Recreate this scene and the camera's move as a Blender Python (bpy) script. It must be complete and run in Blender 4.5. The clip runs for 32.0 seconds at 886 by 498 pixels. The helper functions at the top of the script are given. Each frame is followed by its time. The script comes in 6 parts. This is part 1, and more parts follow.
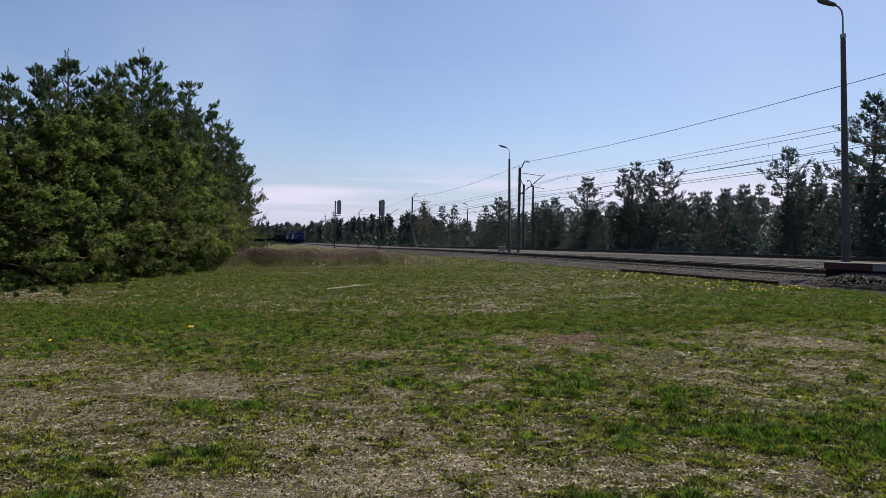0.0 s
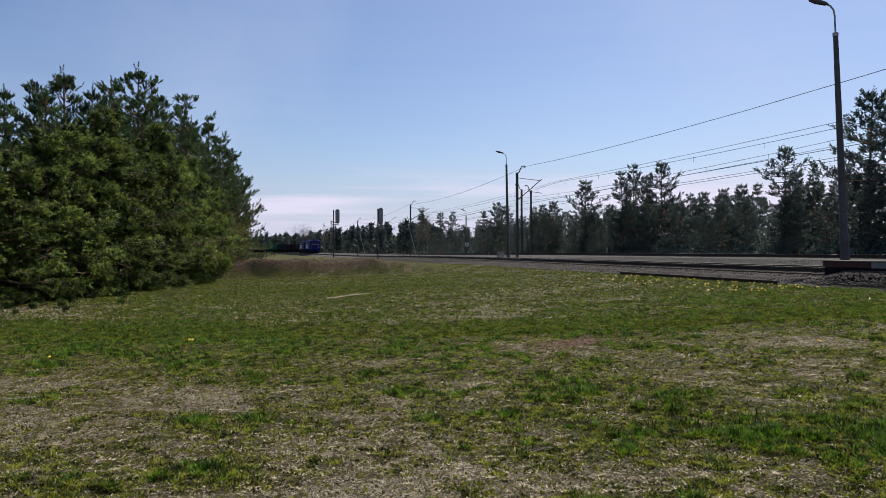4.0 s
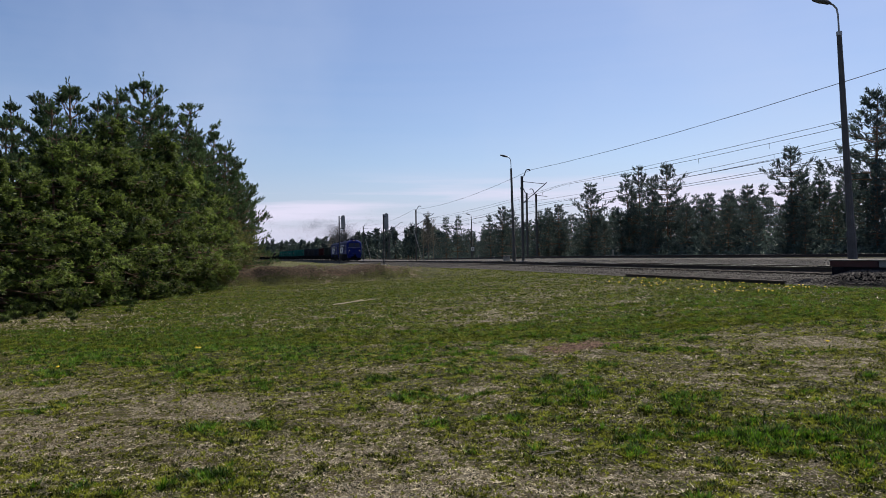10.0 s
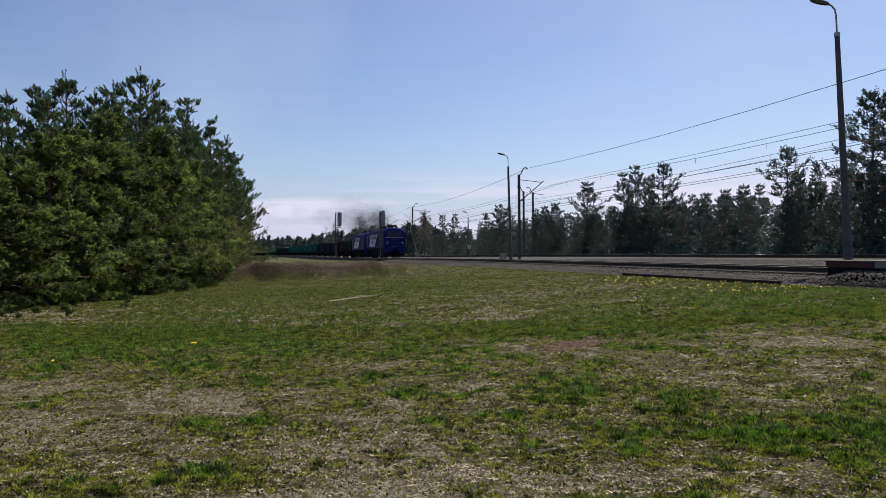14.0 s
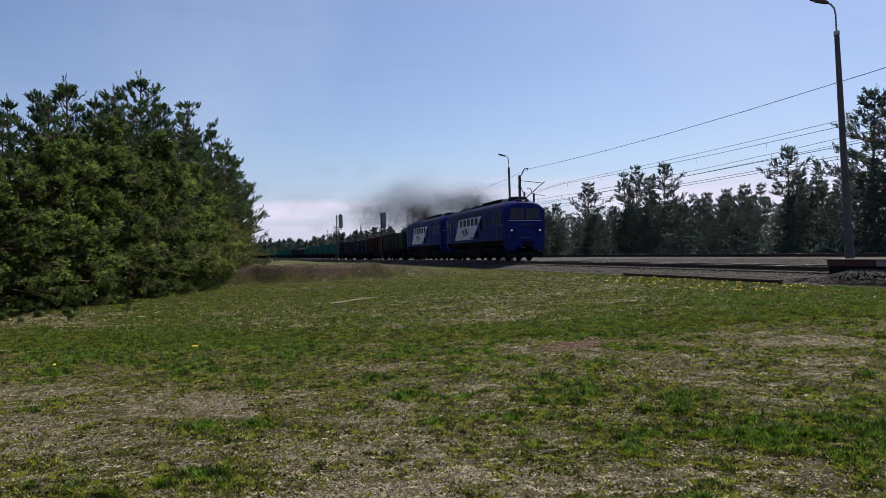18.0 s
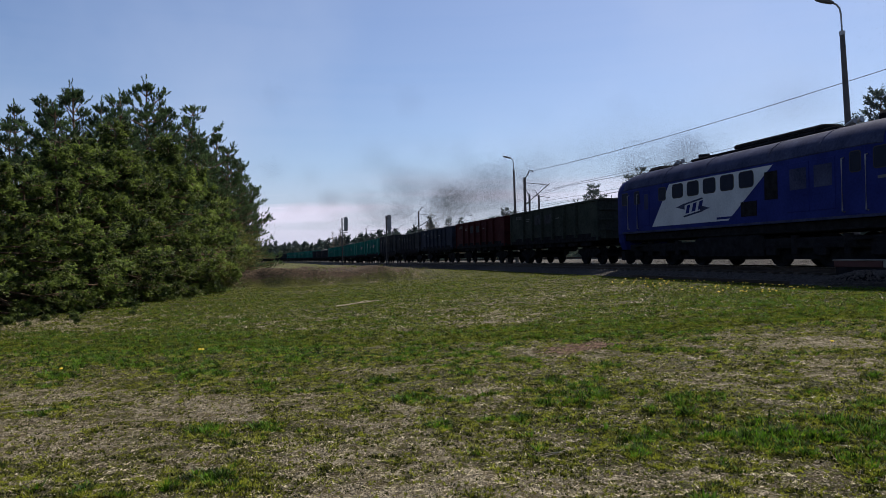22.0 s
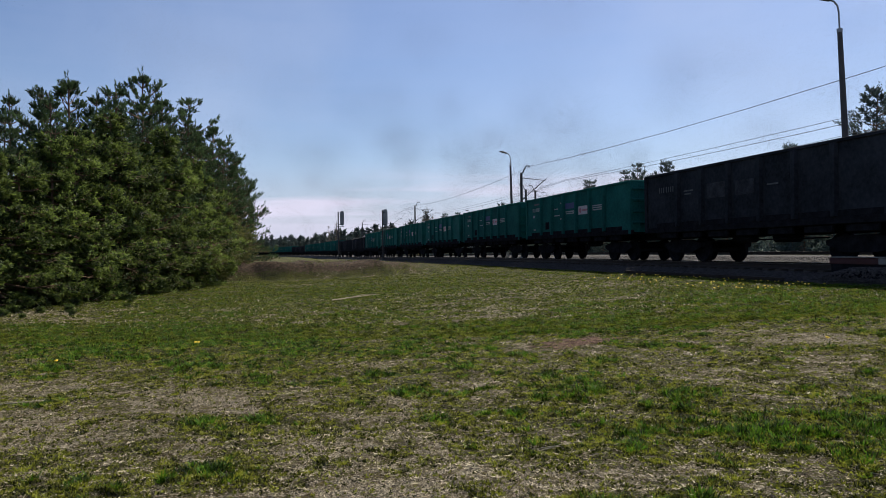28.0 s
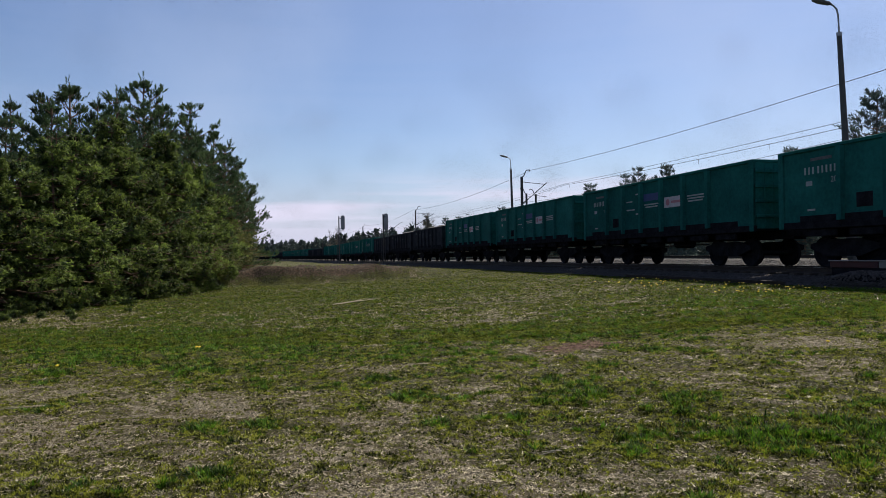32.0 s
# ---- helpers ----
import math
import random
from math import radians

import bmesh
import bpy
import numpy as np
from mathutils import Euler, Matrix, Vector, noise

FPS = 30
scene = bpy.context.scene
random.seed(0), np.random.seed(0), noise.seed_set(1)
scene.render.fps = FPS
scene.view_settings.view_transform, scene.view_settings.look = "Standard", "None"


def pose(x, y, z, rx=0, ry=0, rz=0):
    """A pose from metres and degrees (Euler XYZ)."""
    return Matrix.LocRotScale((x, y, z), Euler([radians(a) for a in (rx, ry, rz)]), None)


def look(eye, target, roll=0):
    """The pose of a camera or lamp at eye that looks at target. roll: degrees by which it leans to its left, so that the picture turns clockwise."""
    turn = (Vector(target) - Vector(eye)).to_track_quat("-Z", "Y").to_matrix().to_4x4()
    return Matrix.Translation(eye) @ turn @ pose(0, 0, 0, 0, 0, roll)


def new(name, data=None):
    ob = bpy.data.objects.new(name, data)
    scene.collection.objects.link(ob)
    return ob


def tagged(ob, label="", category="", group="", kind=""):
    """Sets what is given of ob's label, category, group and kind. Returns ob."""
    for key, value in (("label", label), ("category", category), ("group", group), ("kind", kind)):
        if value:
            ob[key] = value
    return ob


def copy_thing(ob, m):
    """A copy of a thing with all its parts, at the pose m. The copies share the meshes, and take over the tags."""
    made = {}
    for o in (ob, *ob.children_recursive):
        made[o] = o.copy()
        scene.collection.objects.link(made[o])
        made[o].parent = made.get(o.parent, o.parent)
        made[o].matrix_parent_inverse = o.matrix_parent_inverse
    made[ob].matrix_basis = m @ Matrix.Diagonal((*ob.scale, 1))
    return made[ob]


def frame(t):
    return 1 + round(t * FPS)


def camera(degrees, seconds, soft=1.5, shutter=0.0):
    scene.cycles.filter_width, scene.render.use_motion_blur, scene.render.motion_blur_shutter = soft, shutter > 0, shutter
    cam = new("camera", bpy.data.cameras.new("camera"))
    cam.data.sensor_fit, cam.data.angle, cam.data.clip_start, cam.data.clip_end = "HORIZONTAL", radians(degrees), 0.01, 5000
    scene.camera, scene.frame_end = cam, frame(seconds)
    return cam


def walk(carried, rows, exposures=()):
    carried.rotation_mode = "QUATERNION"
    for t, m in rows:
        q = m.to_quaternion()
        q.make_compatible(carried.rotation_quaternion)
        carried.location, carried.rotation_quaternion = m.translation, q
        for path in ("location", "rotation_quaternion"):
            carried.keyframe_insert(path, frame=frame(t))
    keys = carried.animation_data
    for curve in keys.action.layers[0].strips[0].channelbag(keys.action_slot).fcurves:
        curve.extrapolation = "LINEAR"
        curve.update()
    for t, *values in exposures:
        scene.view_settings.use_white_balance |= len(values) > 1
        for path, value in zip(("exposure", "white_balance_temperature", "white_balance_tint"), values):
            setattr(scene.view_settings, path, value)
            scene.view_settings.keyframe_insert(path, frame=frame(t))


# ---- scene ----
cam = camera(63.95, 32.0, soft=0.7)

# seconds, eye, then degrees of tilt up, turn to the left and lean
SWAY = [
    (0, -0.028, 0.005, 1.489, -0.430, -0.314, 1.197),
    (0.5, -0.024, 0.005, 1.490, -0.484, -0.659, 1.232),
    (1, -0.015, 0.007, 1.494, -0.258, -0.399, 0.351),
    (1.5, -0.008, 0.002, 1.492, -0.299, -0.089, 0.013),
    (2, -0.016, 0.015, 1.490, -0.398, -0.265, 0.062),
    (2.5, -0.016, -0.006, 1.493, -0.355, -0.365, 0.015),
    (3, -0.007, 0.007, 1.496, -0.303, -0.214, 0.000),
    (3.5, -0.008, -0.000, 1.498, -0.066, -0.408, -0.083),
    (5.5, -0.008, -0.003, 1.498, 0.248, -0.129, -0.245),
    (6, -0.010, -0.002, 1.497, 0.292, -0.230, -0.189),
    (6.5, -0.010, 0.002, 1.491, 0.375, -0.139, -0.227),
    (7, -0.013, 0.007, 1.496, 0.400, -0.059, -0.337),
    (7.5, -0.020, -0.003, 1.495, 0.285, -0.024, -0.281),
    (8, -0.018, 0.001, 1.496, 0.132, 0.228, -0.666),
    (8.5, -0.011, 0.004, 1.497, 0.171, 0.248, -0.851),
    (9, -0.007, 0.000, 1.501, 0.319, 0.252, -0.969),
    (9.5, 0.001, -0.003, 1.500, 0.464, 0.127, -0.968),
    (10, 0.004, -0.010, 1.503, 0.489, 0.107, -0.887),
    (10.5, 0.001, -0.008, 1.501, 0.430, 0.035, -0.843),
    (11, 0.004, 0.002, 1.496, 0.482, -0.028, -0.747),
    (11.5, -0.003, -0.008, 1.501, 0.400, -0.044, -0.744),
    (12, -0.002, -0.002, 1.498, 0.380, -0.033, -0.729),
    (12.5, -0.000, 0.002, 1.497, 0.289, -0.143, -0.671),
    (13, -0.000, 0.000, 1.500, 0.269, -0.000, -0.688),
    (13.5, -0.009, -0.001, 1.499, 0.265, -0.167, -0.497),
    (14, -0.012, 0.006, 1.491, 0.299, -0.190, -0.415),
    (14.5, -0.011, -0.000, 1.497, 0.255, -0.151, -0.397),
    (16.5, -0.008, 0.006, 1.494, 0.293, -0.299, -0.478),
    (17, -0.009, 0.008, 1.494, 0.223, -0.200, -0.575),
    (17.5, -0.005, 0.003, 1.496, 0.267, -0.186, -0.642),
    (18, 0.001, 0.002, 1.493, 0.412, -0.085, -0.812),
    (18.5, -0.009, 0.006, 1.493, 0.364, -0.056, -0.753),
    (19, -0.006, 0.025, 1.491, 0.303, -0.095, -0.717),
    (19.5, 0.002, 0.008, 1.492, 0.307, -0.105, -0.641),
    (20, -0.007, 0.013, 1.491, 0.273, -0.247, -0.550),
    (20.5, -0.002, 0.012, 1.489, 0.236, -0.156, -0.617),
    (21, -0.003, 0.010, 1.492, 0.342, -0.020, -0.813),
    (21.5, 0.000, 0.004, 1.490, 0.466, 0.185, -0.883),
    (22, 0.004, 0.001, 1.496, 0.608, 0.337, -1.053),
    (22.5, 0.001, -0.001, 1.499, 0.680, 0.205, -1.106),
    (23, -0.004, 0.004, 1.491, 0.496, 0.202, -0.944),
    (23.5, 0.000, 0.009, 1.491, 0.304, 0.008, -0.822),
    (24, -0.005, 0.008, 1.494, 0.274, 0.098, -0.903),
    (24.5, -0.008, 0.012, 1.487, 0.322, 0.044, -0.834),
    (25, -0.006, 0.015, 1.488, 0.296, 0.019, -0.808),
    (25.5, -0.005, 0.014, 1.490, 0.228, 0.070, -0.777),
    (27.5, -0.008, 0.011, 1.490, 0.244, 0.061, -0.725),
    (28, -0.010, 0.010, 1.487, 0.187, 0.022, -0.684),
    (28.5, -0.012, 0.014, 1.485, 0.126, -0.099, -0.602),
    (29, -0.008, 0.008, 1.487, 0.171, -0.209, -0.643),
    (29.5, -0.008, 0.009, 1.485, 0.226, -0.148, -0.694),
    (30, -0.008, 0.014, 1.485, 0.264, 0.021, -0.731),
    (30.5, -0.009, 0.009, 1.485, 0.185, -0.042, -0.716),
    (31, -0.007, 0.009, 1.487, 0.230, -0.068, -0.634),
    (31.5, -0.006, 0.004, 1.491, 0.344, 0.067, -0.754),
    (32, -0.005, -0.002, 1.490, 0.518, 0.074, -0.785),
]
walk(cam, [(t, pose(x, y, z, 90 + up, 0, turn) @ pose(0, 0, 0, 0, 0, lean))
           for t, x, y, z, up, turn, lean in SWAY],
     exposures=[(0, 0.57, 6500, 10.5), (32, 0.57, 6500, 10.5)])

# ---- sky and sun ----
SUN_UP, SUN_RIGHT = 49.0, 31.0          # degrees above the horizon, to the right of the view
world = bpy.data.worlds.new("sky")
scene.world = world
world.use_nodes = True
wn, wl = world.node_tree.nodes, world.node_tree.links
wn.clear()
sky = wn.new("ShaderNodeTexSky")
sky.sky_type, sky.sun_disc = "NISHITA", False
sky.sun_elevation, sky.sun_rotation = radians(SUN_UP), radians(SUN_RIGHT)
sky.air_density, sky.dust_density, sky.ozone_density = 1.0, 0.7, 2.8
coord, sep = wn.new("ShaderNodeTexCoord"), wn.new("ShaderNodeSeparateXYZ")
wl.new(coord.outputs["Generated"], sep.inputs[0])
stretch = wn.new("ShaderNodeMapping")
stretch.inputs["Scale"].default_value = (1.6, 1.6, 26.0)
stretch.inputs["Rotation"].default_value = (0.0, 0.03, 0.0)
wl.new(coord.outputs["Generated"], stretch.inputs[0])
cloud = wn.new("ShaderNodeTexNoise")
cloud.inputs["Scale"].default_value, cloud.inputs["Detail"].default_value = 1.7, 5.0
wl.new(stretch.outputs[0], cloud.inputs["Vector"])
thresh = wn.new("ShaderNodeMapRange")
for k, v in zip(("From Min", "From Max", "To Min", "To Max"), (0.39, 0.55, 0.0, 1.0)):
    thresh.inputs[k].default_value = v
wl.new(cloud.outputs["Fac"], thresh.inputs["Value"])
belt = wn.new("ShaderNodeValToRGB")     # clouds lie low over the horizon
el = belt.color_ramp.elements
el[0].position, el[0].color = 0.0, (0.12, 0.12, 0.12, 1)
el[1].position, el[1].color = 0.115, (0.02, 0.02, 0.02, 1)
for place, v in ((0.045, 0.6), (0.058, 1.0), (0.085, 0.85)):
    el.new(place).color = (v, v, v, 1)
wl.new(sep.outputs["Z"], belt.inputs[0])
many = wn.new("ShaderNodeMath")
many.operation = "MULTIPLY"
wl.new(thresh.outputs[0], many.inputs[0])
wl.new(belt.outputs[0], many.inputs[1])
mixc = wn.new("ShaderNodeMix")
mixc.data_type = "RGBA"
wl.new(many.outputs[0], mixc.inputs["Factor"])
low = wn.new("ShaderNodeValToRGB")      # pale lavender haze low over the horizon
el = low.color_ramp.elements
el[0].position, el[0].color = 0.0, (0.85, 0.85, 0.85, 1)
el[1].position, el[1].color = 0.13, (0.0, 0.0, 0.0, 1)
el.new(0.05).color = (0.5, 0.5, 0.5, 1)
wl.new(sep.outputs["Z"], low.inputs[0])
hazy = wn.new("ShaderNodeMix")
hazy.data_type = "RGBA"
wl.new(low.outputs[0], hazy.inputs["Factor"])
veil = wn.new("ShaderNodeTexNoise")     # thin high veil
veil.inputs["Scale"].default_value, veil.inputs["Detail"].default_value = 2.6, 5.0
wl.new(coord.outputs["Generated"], veil.inputs["Vector"])
thin = wn.new("ShaderNodeMapRange")
for k, v in zip(("From Min", "From Max", "To Min", "To Max"), (0.45, 0.70, 0.0, 0.30)):
    thin.inputs[k].default_value = v
wl.new(veil.outputs["Fac"], thin.inputs["Value"])
high = wn.new("ShaderNodeMix")
high.data_type = "RGBA"
wl.new(thin.outputs[0], high.inputs["Factor"])
wl.new(sky.outputs[0], high.inputs[6])
high.inputs[7].default_value = (6.0, 6.9, 8.2, 1)
wl.new(high.outputs[2], hazy.inputs[6])
hazy.inputs[7].default_value = (5.9, 6.15, 7.7, 1)
wl.new(hazy.outputs[2], mixc.inputs[6])
mixc.inputs[7].default_value = (8.6, 8.2, 9.0, 1)
bg = wn.new("ShaderNodeBackground")
bg.inputs["Strength"].default_value = 0.066
cool = wn.new("ShaderNodeMix")
cool.data_type, cool.blend_type = "RGBA", "MULTIPLY"
cool.inputs["Factor"].default_value = 1.0
cool.inputs[7].default_value = (0.925, 0.945, 1.06, 1)
wl.new(mixc.outputs[2], cool.inputs[6])
wl.new(cool.outputs[2], bg.inputs[0])
wl.new(bg.outputs[0], wn.new("ShaderNodeOutputWorld").inputs[0])

sun = new("sun", bpy.data.lights.new("sun", "SUN"))
sun.data.energy, sun.data.angle, sun.data.color = 4.8, radians(0.5), (1.0, 0.92, 0.78)
a, e = radians(SUN_RIGHT), radians(SUN_UP)
sun.matrix_world = look((math.sin(a) * math.cos(e) * 50, math.cos(a) * math.cos(e) * 50, math.sin(e) * 50), (0, 0, 0))


# ---- materials ----
def surface(name, dark, light, rough=0.8, metal=0.0, scale=6.0, fine=60.0, bump=0.3, depth=0.01, vary=0.0, spec=0.5):
    """Two colours mixed by noise at two scales, with relief; vary: how far each object differs."""
    m = bpy.data.materials.new(name)
    m.use_nodes = True
    n, l = m.node_tree.nodes, m.node_tree.links
    b = n["Principled BSDF"]
    tc = n.new("ShaderNodeTexCoord")
    big, small = n.new("ShaderNodeTexNoise"), n.new("ShaderNodeTexNoise")
    for t, s, d in ((big, scale, 4.0), (small, fine, 3.0)):
        t.inputs["Scale"].default_value, t.inputs["Detail"].default_value = s, d
        l.new(tc.outputs["Object"], t.inputs["Vector"])
    mean = n.new("ShaderNodeMix")
    mean.data_type, mean.inputs["Factor"].default_value = "FLOAT", 0.4
    l.new(big.outputs["Fac"], mean.inputs[2])
    l.new(small.outputs["Fac"], mean.inputs[3])
    wide = n.new("ShaderNodeMapRange")
    wide.inputs["From Min"].default_value, wide.inputs["From Max"].default_value = 0.33, 0.67
    l.new(mean.outputs[0], wide.inputs["Value"])
    mix = n.new("ShaderNodeMix")
    mix.data_type = "RGBA"
    mix.inputs[6].default_value, mix.inputs[7].default_value = (*dark, 1), (*light, 1)
    l.new(wide.outputs[0], mix.inputs["Factor"])
    out = mix.outputs[2]
    if vary:
        info, hsv, rng = n.new("ShaderNodeObjectInfo"), n.new("ShaderNodeHueSaturation"), n.new("ShaderNodeMapRange")
        rng.inputs["To Min"].default_value, rng.inputs["To Max"].default_value = 1 - vary, 1 + vary
        l.new(info.outputs["Random"], rng.inputs["Value"])
        l.new(rng.outputs[0], hsv.inputs["Value"])
        l.new(out, hsv.inputs["Color"])
        out = hsv.outputs[0]
    l.new(out, b.inputs["Base Color"])
    b.inputs["Roughness"].default_value, b.inputs["Metallic"].default_value = rough, metal
    b.inputs["Specular IOR Level"].default_value = spec
    b.inputs["IOR"].default_value = 1.45 if spec > 0.3 else 1.28 if spec > 0.15 else 1.12      # dusty paint hardly shines
    if bump:
        bp = n.new("ShaderNodeBump")
        bp.inputs["Strength"].default_value, bp.inputs["Distance"].default_value = bump, depth
        l.new(small.outputs["Fac"], bp.inputs["Height"])
        l.new(bp.outputs[0], b.inputs["Normal"])
    return m


def foliage(name, dark, light, passing=0.35, patch=0.8, skew=1.0, rough=0.6, spec=0.25, clump=(-0.05, 0.55), each=0.55):
    """Leaves: colour by clump, with light that passes through."""
    m = bpy.data.materials.new(name)
    m.use_nodes = True
    n, l = m.node_tree.nodes, m.node_tree.links
    b = n["Principled BSDF"]
    geo, info = n.new("ShaderNodeNewGeometry"), n.new("ShaderNodeObjectInfo")
    tc, nz = n.new("ShaderNodeTexCoord"), n.new("ShaderNodeTexNoise")
    nz.inputs["Scale"].default_value, nz.inputs["Detail"].default_value = patch, 3.0
    l.new(tc.outputs["Object"], nz.inputs["Vector"])
    add = n.new("ShaderNodeMath")
    add.operation = "MULTIPLY_ADD"
    l.new(geo.outputs["Random Per Island"], add.inputs[0])
    add.inputs[1].default_value = each
    rng = n.new("ShaderNodeMapRange")
    for k, v in zip(("From Min", "From Max", "To Min", "To Max"), (0.35, 0.65, *clump)):
        rng.inputs[k].default_value = v
    l.new(nz.outputs["Fac"], rng.inputs["Value"])
    l.new(rng.outputs[0], add.inputs[2])
    mix = n.new("ShaderNodeMix")
    mix.data_type = "RGBA"
    mix.inputs[6].default_value, mix.inputs[7].default_value = (*dark, 1), (*light, 1)
    bend = n.new("ShaderNodeMath")
    bend.operation, bend.use_clamp = "POWER", True
    bend.inputs[1].default_value = skew
    l.new(add.outputs[0], bend.inputs[0])
    l.new(bend.outputs[0], mix.inputs["Factor"])
    hsv, r2 = n.new("ShaderNodeHueSaturation"), n.new("ShaderNodeMapRange")
    r2.inputs["To Min"].default_value, r2.inputs["To Max"].default_value = 0.8, 1.25
    l.new(info.outputs["Random"], r2.inputs["Value"])
    l.new(r2.outputs[0], hsv.inputs["Value"])
    l.new(mix.outputs[2], hsv.inputs["Color"])
    l.new(hsv.outputs[0], b.inputs["Base Color"])
    b.inputs["Roughness"].default_value = rough
    b.inputs["Specular IOR Level"].default_value = spec
    tr, sh = n.new("ShaderNodeBsdfTranslucent"), n.new("ShaderNodeMixShader")
    l.new(hsv.outputs[0], tr.inputs["Color"])
    sh.inputs[0].default_value = passing
    l.new(b.outputs[0], sh.inputs[1])
    l.new(tr.outputs[0], sh.inputs[2])
    l.new(sh.outputs[0], n["Material Output"].inputs["Surface"])
    return m


def glow(name, colour, strength):
    m = bpy.data.materials.new(name)
    m.use_nodes = True
    b = m.node_tree.nodes["Principled BSDF"]
    b.inputs["Base Color"].default_value = (*colour, 1)
    b.inputs["Emission Color"].default_value = (*colour, 1)
    b.inputs["Emission Strength"].default_value = strength
    return m


def ground_material():
    """Dry soil, worn turf, lush grass, bare bank and gravel, laid out by the sheet's own attributes."""
    m = bpy.data.materials.new("turf_and_soil")
    m.use_nodes = True
    n, l = m.node_tree.nodes, m.node_tree.links
    b = n["Principled BSDF"]
    tc = n.new("ShaderNodeTexCoord")

    def noise_at(scale, detail=4.0, rough=0.6):
        t = n.new("ShaderNodeTexNoise")
        t.inputs["Scale"].default_value, t.inputs["Detail"].default_value, t.inputs["Roughness"].default_value = scale, detail, rough
        l.new(tc.outputs["Object"], t.inputs["Vector"])
        return t.outputs["Fac"]

    def span(v, lo, hi, a=0.0, z=1.0):
        r = n.new("ShaderNodeMapRange")
        for k, x in zip(("From Min", "From Max", "To Min", "To Max"), (lo, hi, a, z)):
            r.inputs[k].default_value = x
        l.new(v, r.inputs["Value"])
        return r.outputs[0]

    def blend(f, a, z):
        x = n.new("ShaderNodeMix")
        x.data_type = "RGBA"
        l.new(f, x.inputs["Factor"])
        for k, c in ((6, a), (7, z)):
            if isinstance(c, tuple):
                x.inputs[k].default_value = (*c, 1)
            else:
                l.new(c, x.inputs[k])
        return x.outputs[2]

    def calc(op, a, z):
        x = n.new("ShaderNodeMath")
        x.operation = op
        for k, c in ((0, a), (1, z)):
            if isinstance(c, float):
                x.inputs[k].default_value = c
            else:
                l.new(c, x.inputs[k])
        return x.outputs[0]

    def attr(name):
        x = n.new("ShaderNodeAttribute")
        x.attribute_name = name
        return x.outputs["Fac"]

    grit, mid, wide = noise_at(75.0, 5.0, 0.7), noise_at(9.0), noise_at(1.3)
    straw = noise_at(34.0, 4.0, 0.75)
    soil = blend(span(grit, 0.46, 0.57), SOIL_DARK, SOIL_LIGHT)
    soil = blend(span(mid, 0.45, 0.7), soil, SOIL_BROWN)
    dry = blend(span(straw, 0.42, 0.60), DRY_DARK, DRY_LIGHT)
    green = blend(span(straw, 0.42, 0.62), GREEN_DARK, GREEN_LIGHT)
    green = blend(span(wide, 0.4, 0.75), green, GREEN_YELLOW)
    lush = calc("ADD", attr("lush"), span(mid, 0.25, 0.75, -0.30, 0.30))
    lush = calc("ADD", lush, span(straw, 0.35, 0.65, -0.42, 0.42))
    base = blend(span(lush, 0.12, 0.42), soil, dry)
    base = blend(span(lush, 0.38, 0.72), base, green)
    bank = blend(span(mid, 0.35, 0.65), BANK_DARK, BANK_LIGHT)
    base = blend(span(calc("ADD", attr("bank"), span(mid, 0.3, 0.7, -0.25, 0.25)), 0.4, 0.7), base, bank)
    stone = blend(span(noise_at(22.0, 5.0, 0.8), 0.38, 0.62), STONE_DARK, STONE_LIGHT)
    base = blend(span(calc("ADD", attr("gravel"), span(mid, 0.3, 0.7, -0.2, 0.2)), 0.4, 0.6), base, stone)
    l.new(base, b.inputs["Base Color"])
    b.inputs["Roughness"].default_value, b.inputs["Specular IOR Level"].default_value = 0.95, 0.2
    bp = n.new("ShaderNodeBump")
    bp.inputs["Strength"].default_value, bp.inputs["Distance"].default_value = 1.0, 0.06
    l.new(calc("ADD", calc("ADD", grit, straw), calc("MULTIPLY", noise_at(13.0, 3.0, 0.6), 2.2)), bp.inputs["Height"])
    l.new(bp.outputs[0], b.inputs["Normal"])
    return m


# the DARK tones of soil and turf hold the shade of gaps between blades
SOIL_DARK, SOIL_LIGHT, SOIL_BROWN = (0.012, 0.0095, 0.006), (0.50, 0.437, 0.32), (0.105, 0.08, 0.048)
DRY_DARK, DRY_LIGHT = (0.00765, 0.00595, 0.0017), (0.1275, 0.09775, 0.0306)
GREEN_DARK, GREEN_LIGHT, GREEN_YELLOW = (0.004, 0.0062, 0.0007), (0.070, 0.082, 0.0070), (0.086, 0.084, 0.0085)
BANK_DARK, BANK_LIGHT = (0.012, 0.0080, 0.0048), (0.100, 0.064, 0.038)
STONE_DARK, STONE_LIGHT = (0.010, 0.0092, 0.0088), (0.105, 0.096, 0.092)

TURF = ground_material()
BALLAST = surface("ballast_stone", (0.0085, 0.0072, 0.0064), (0.044, 0.037, 0.034), 0.9, 0, 14, 40, 1.0, 0.05)
YARD_STONE = surface("yard_stone", (0.012, 0.011, 0.0105), (0.170, 0.154, 0.148), 0.9, 0, 6, 30, 0.8, 0.04)
PEBBLE = surface("broken_stone", (0.005, 0.0044, 0.0043), (0.098, 0.086, 0.081), 0.9, 0, 9, 30, 0.4)
RUST = surface("rusty_rail_steel", (0.024, 0.0175, 0.0145), (0.062, 0.046, 0.036), 0.8, 0.3, 8, 50, 0.3)
BRIGHT = surface("worn_rail_head", (0.28, 0.27, 0.26), (0.45, 0.43, 0.41), 0.35, 0.9, 3, 40, 0.05)
SLEEPER = surface("tarred_timber", (0.021, 0.0168, 0.0126), (0.063, 0.049, 0.0364), 0.9, 0, 4, 30, 0.5)
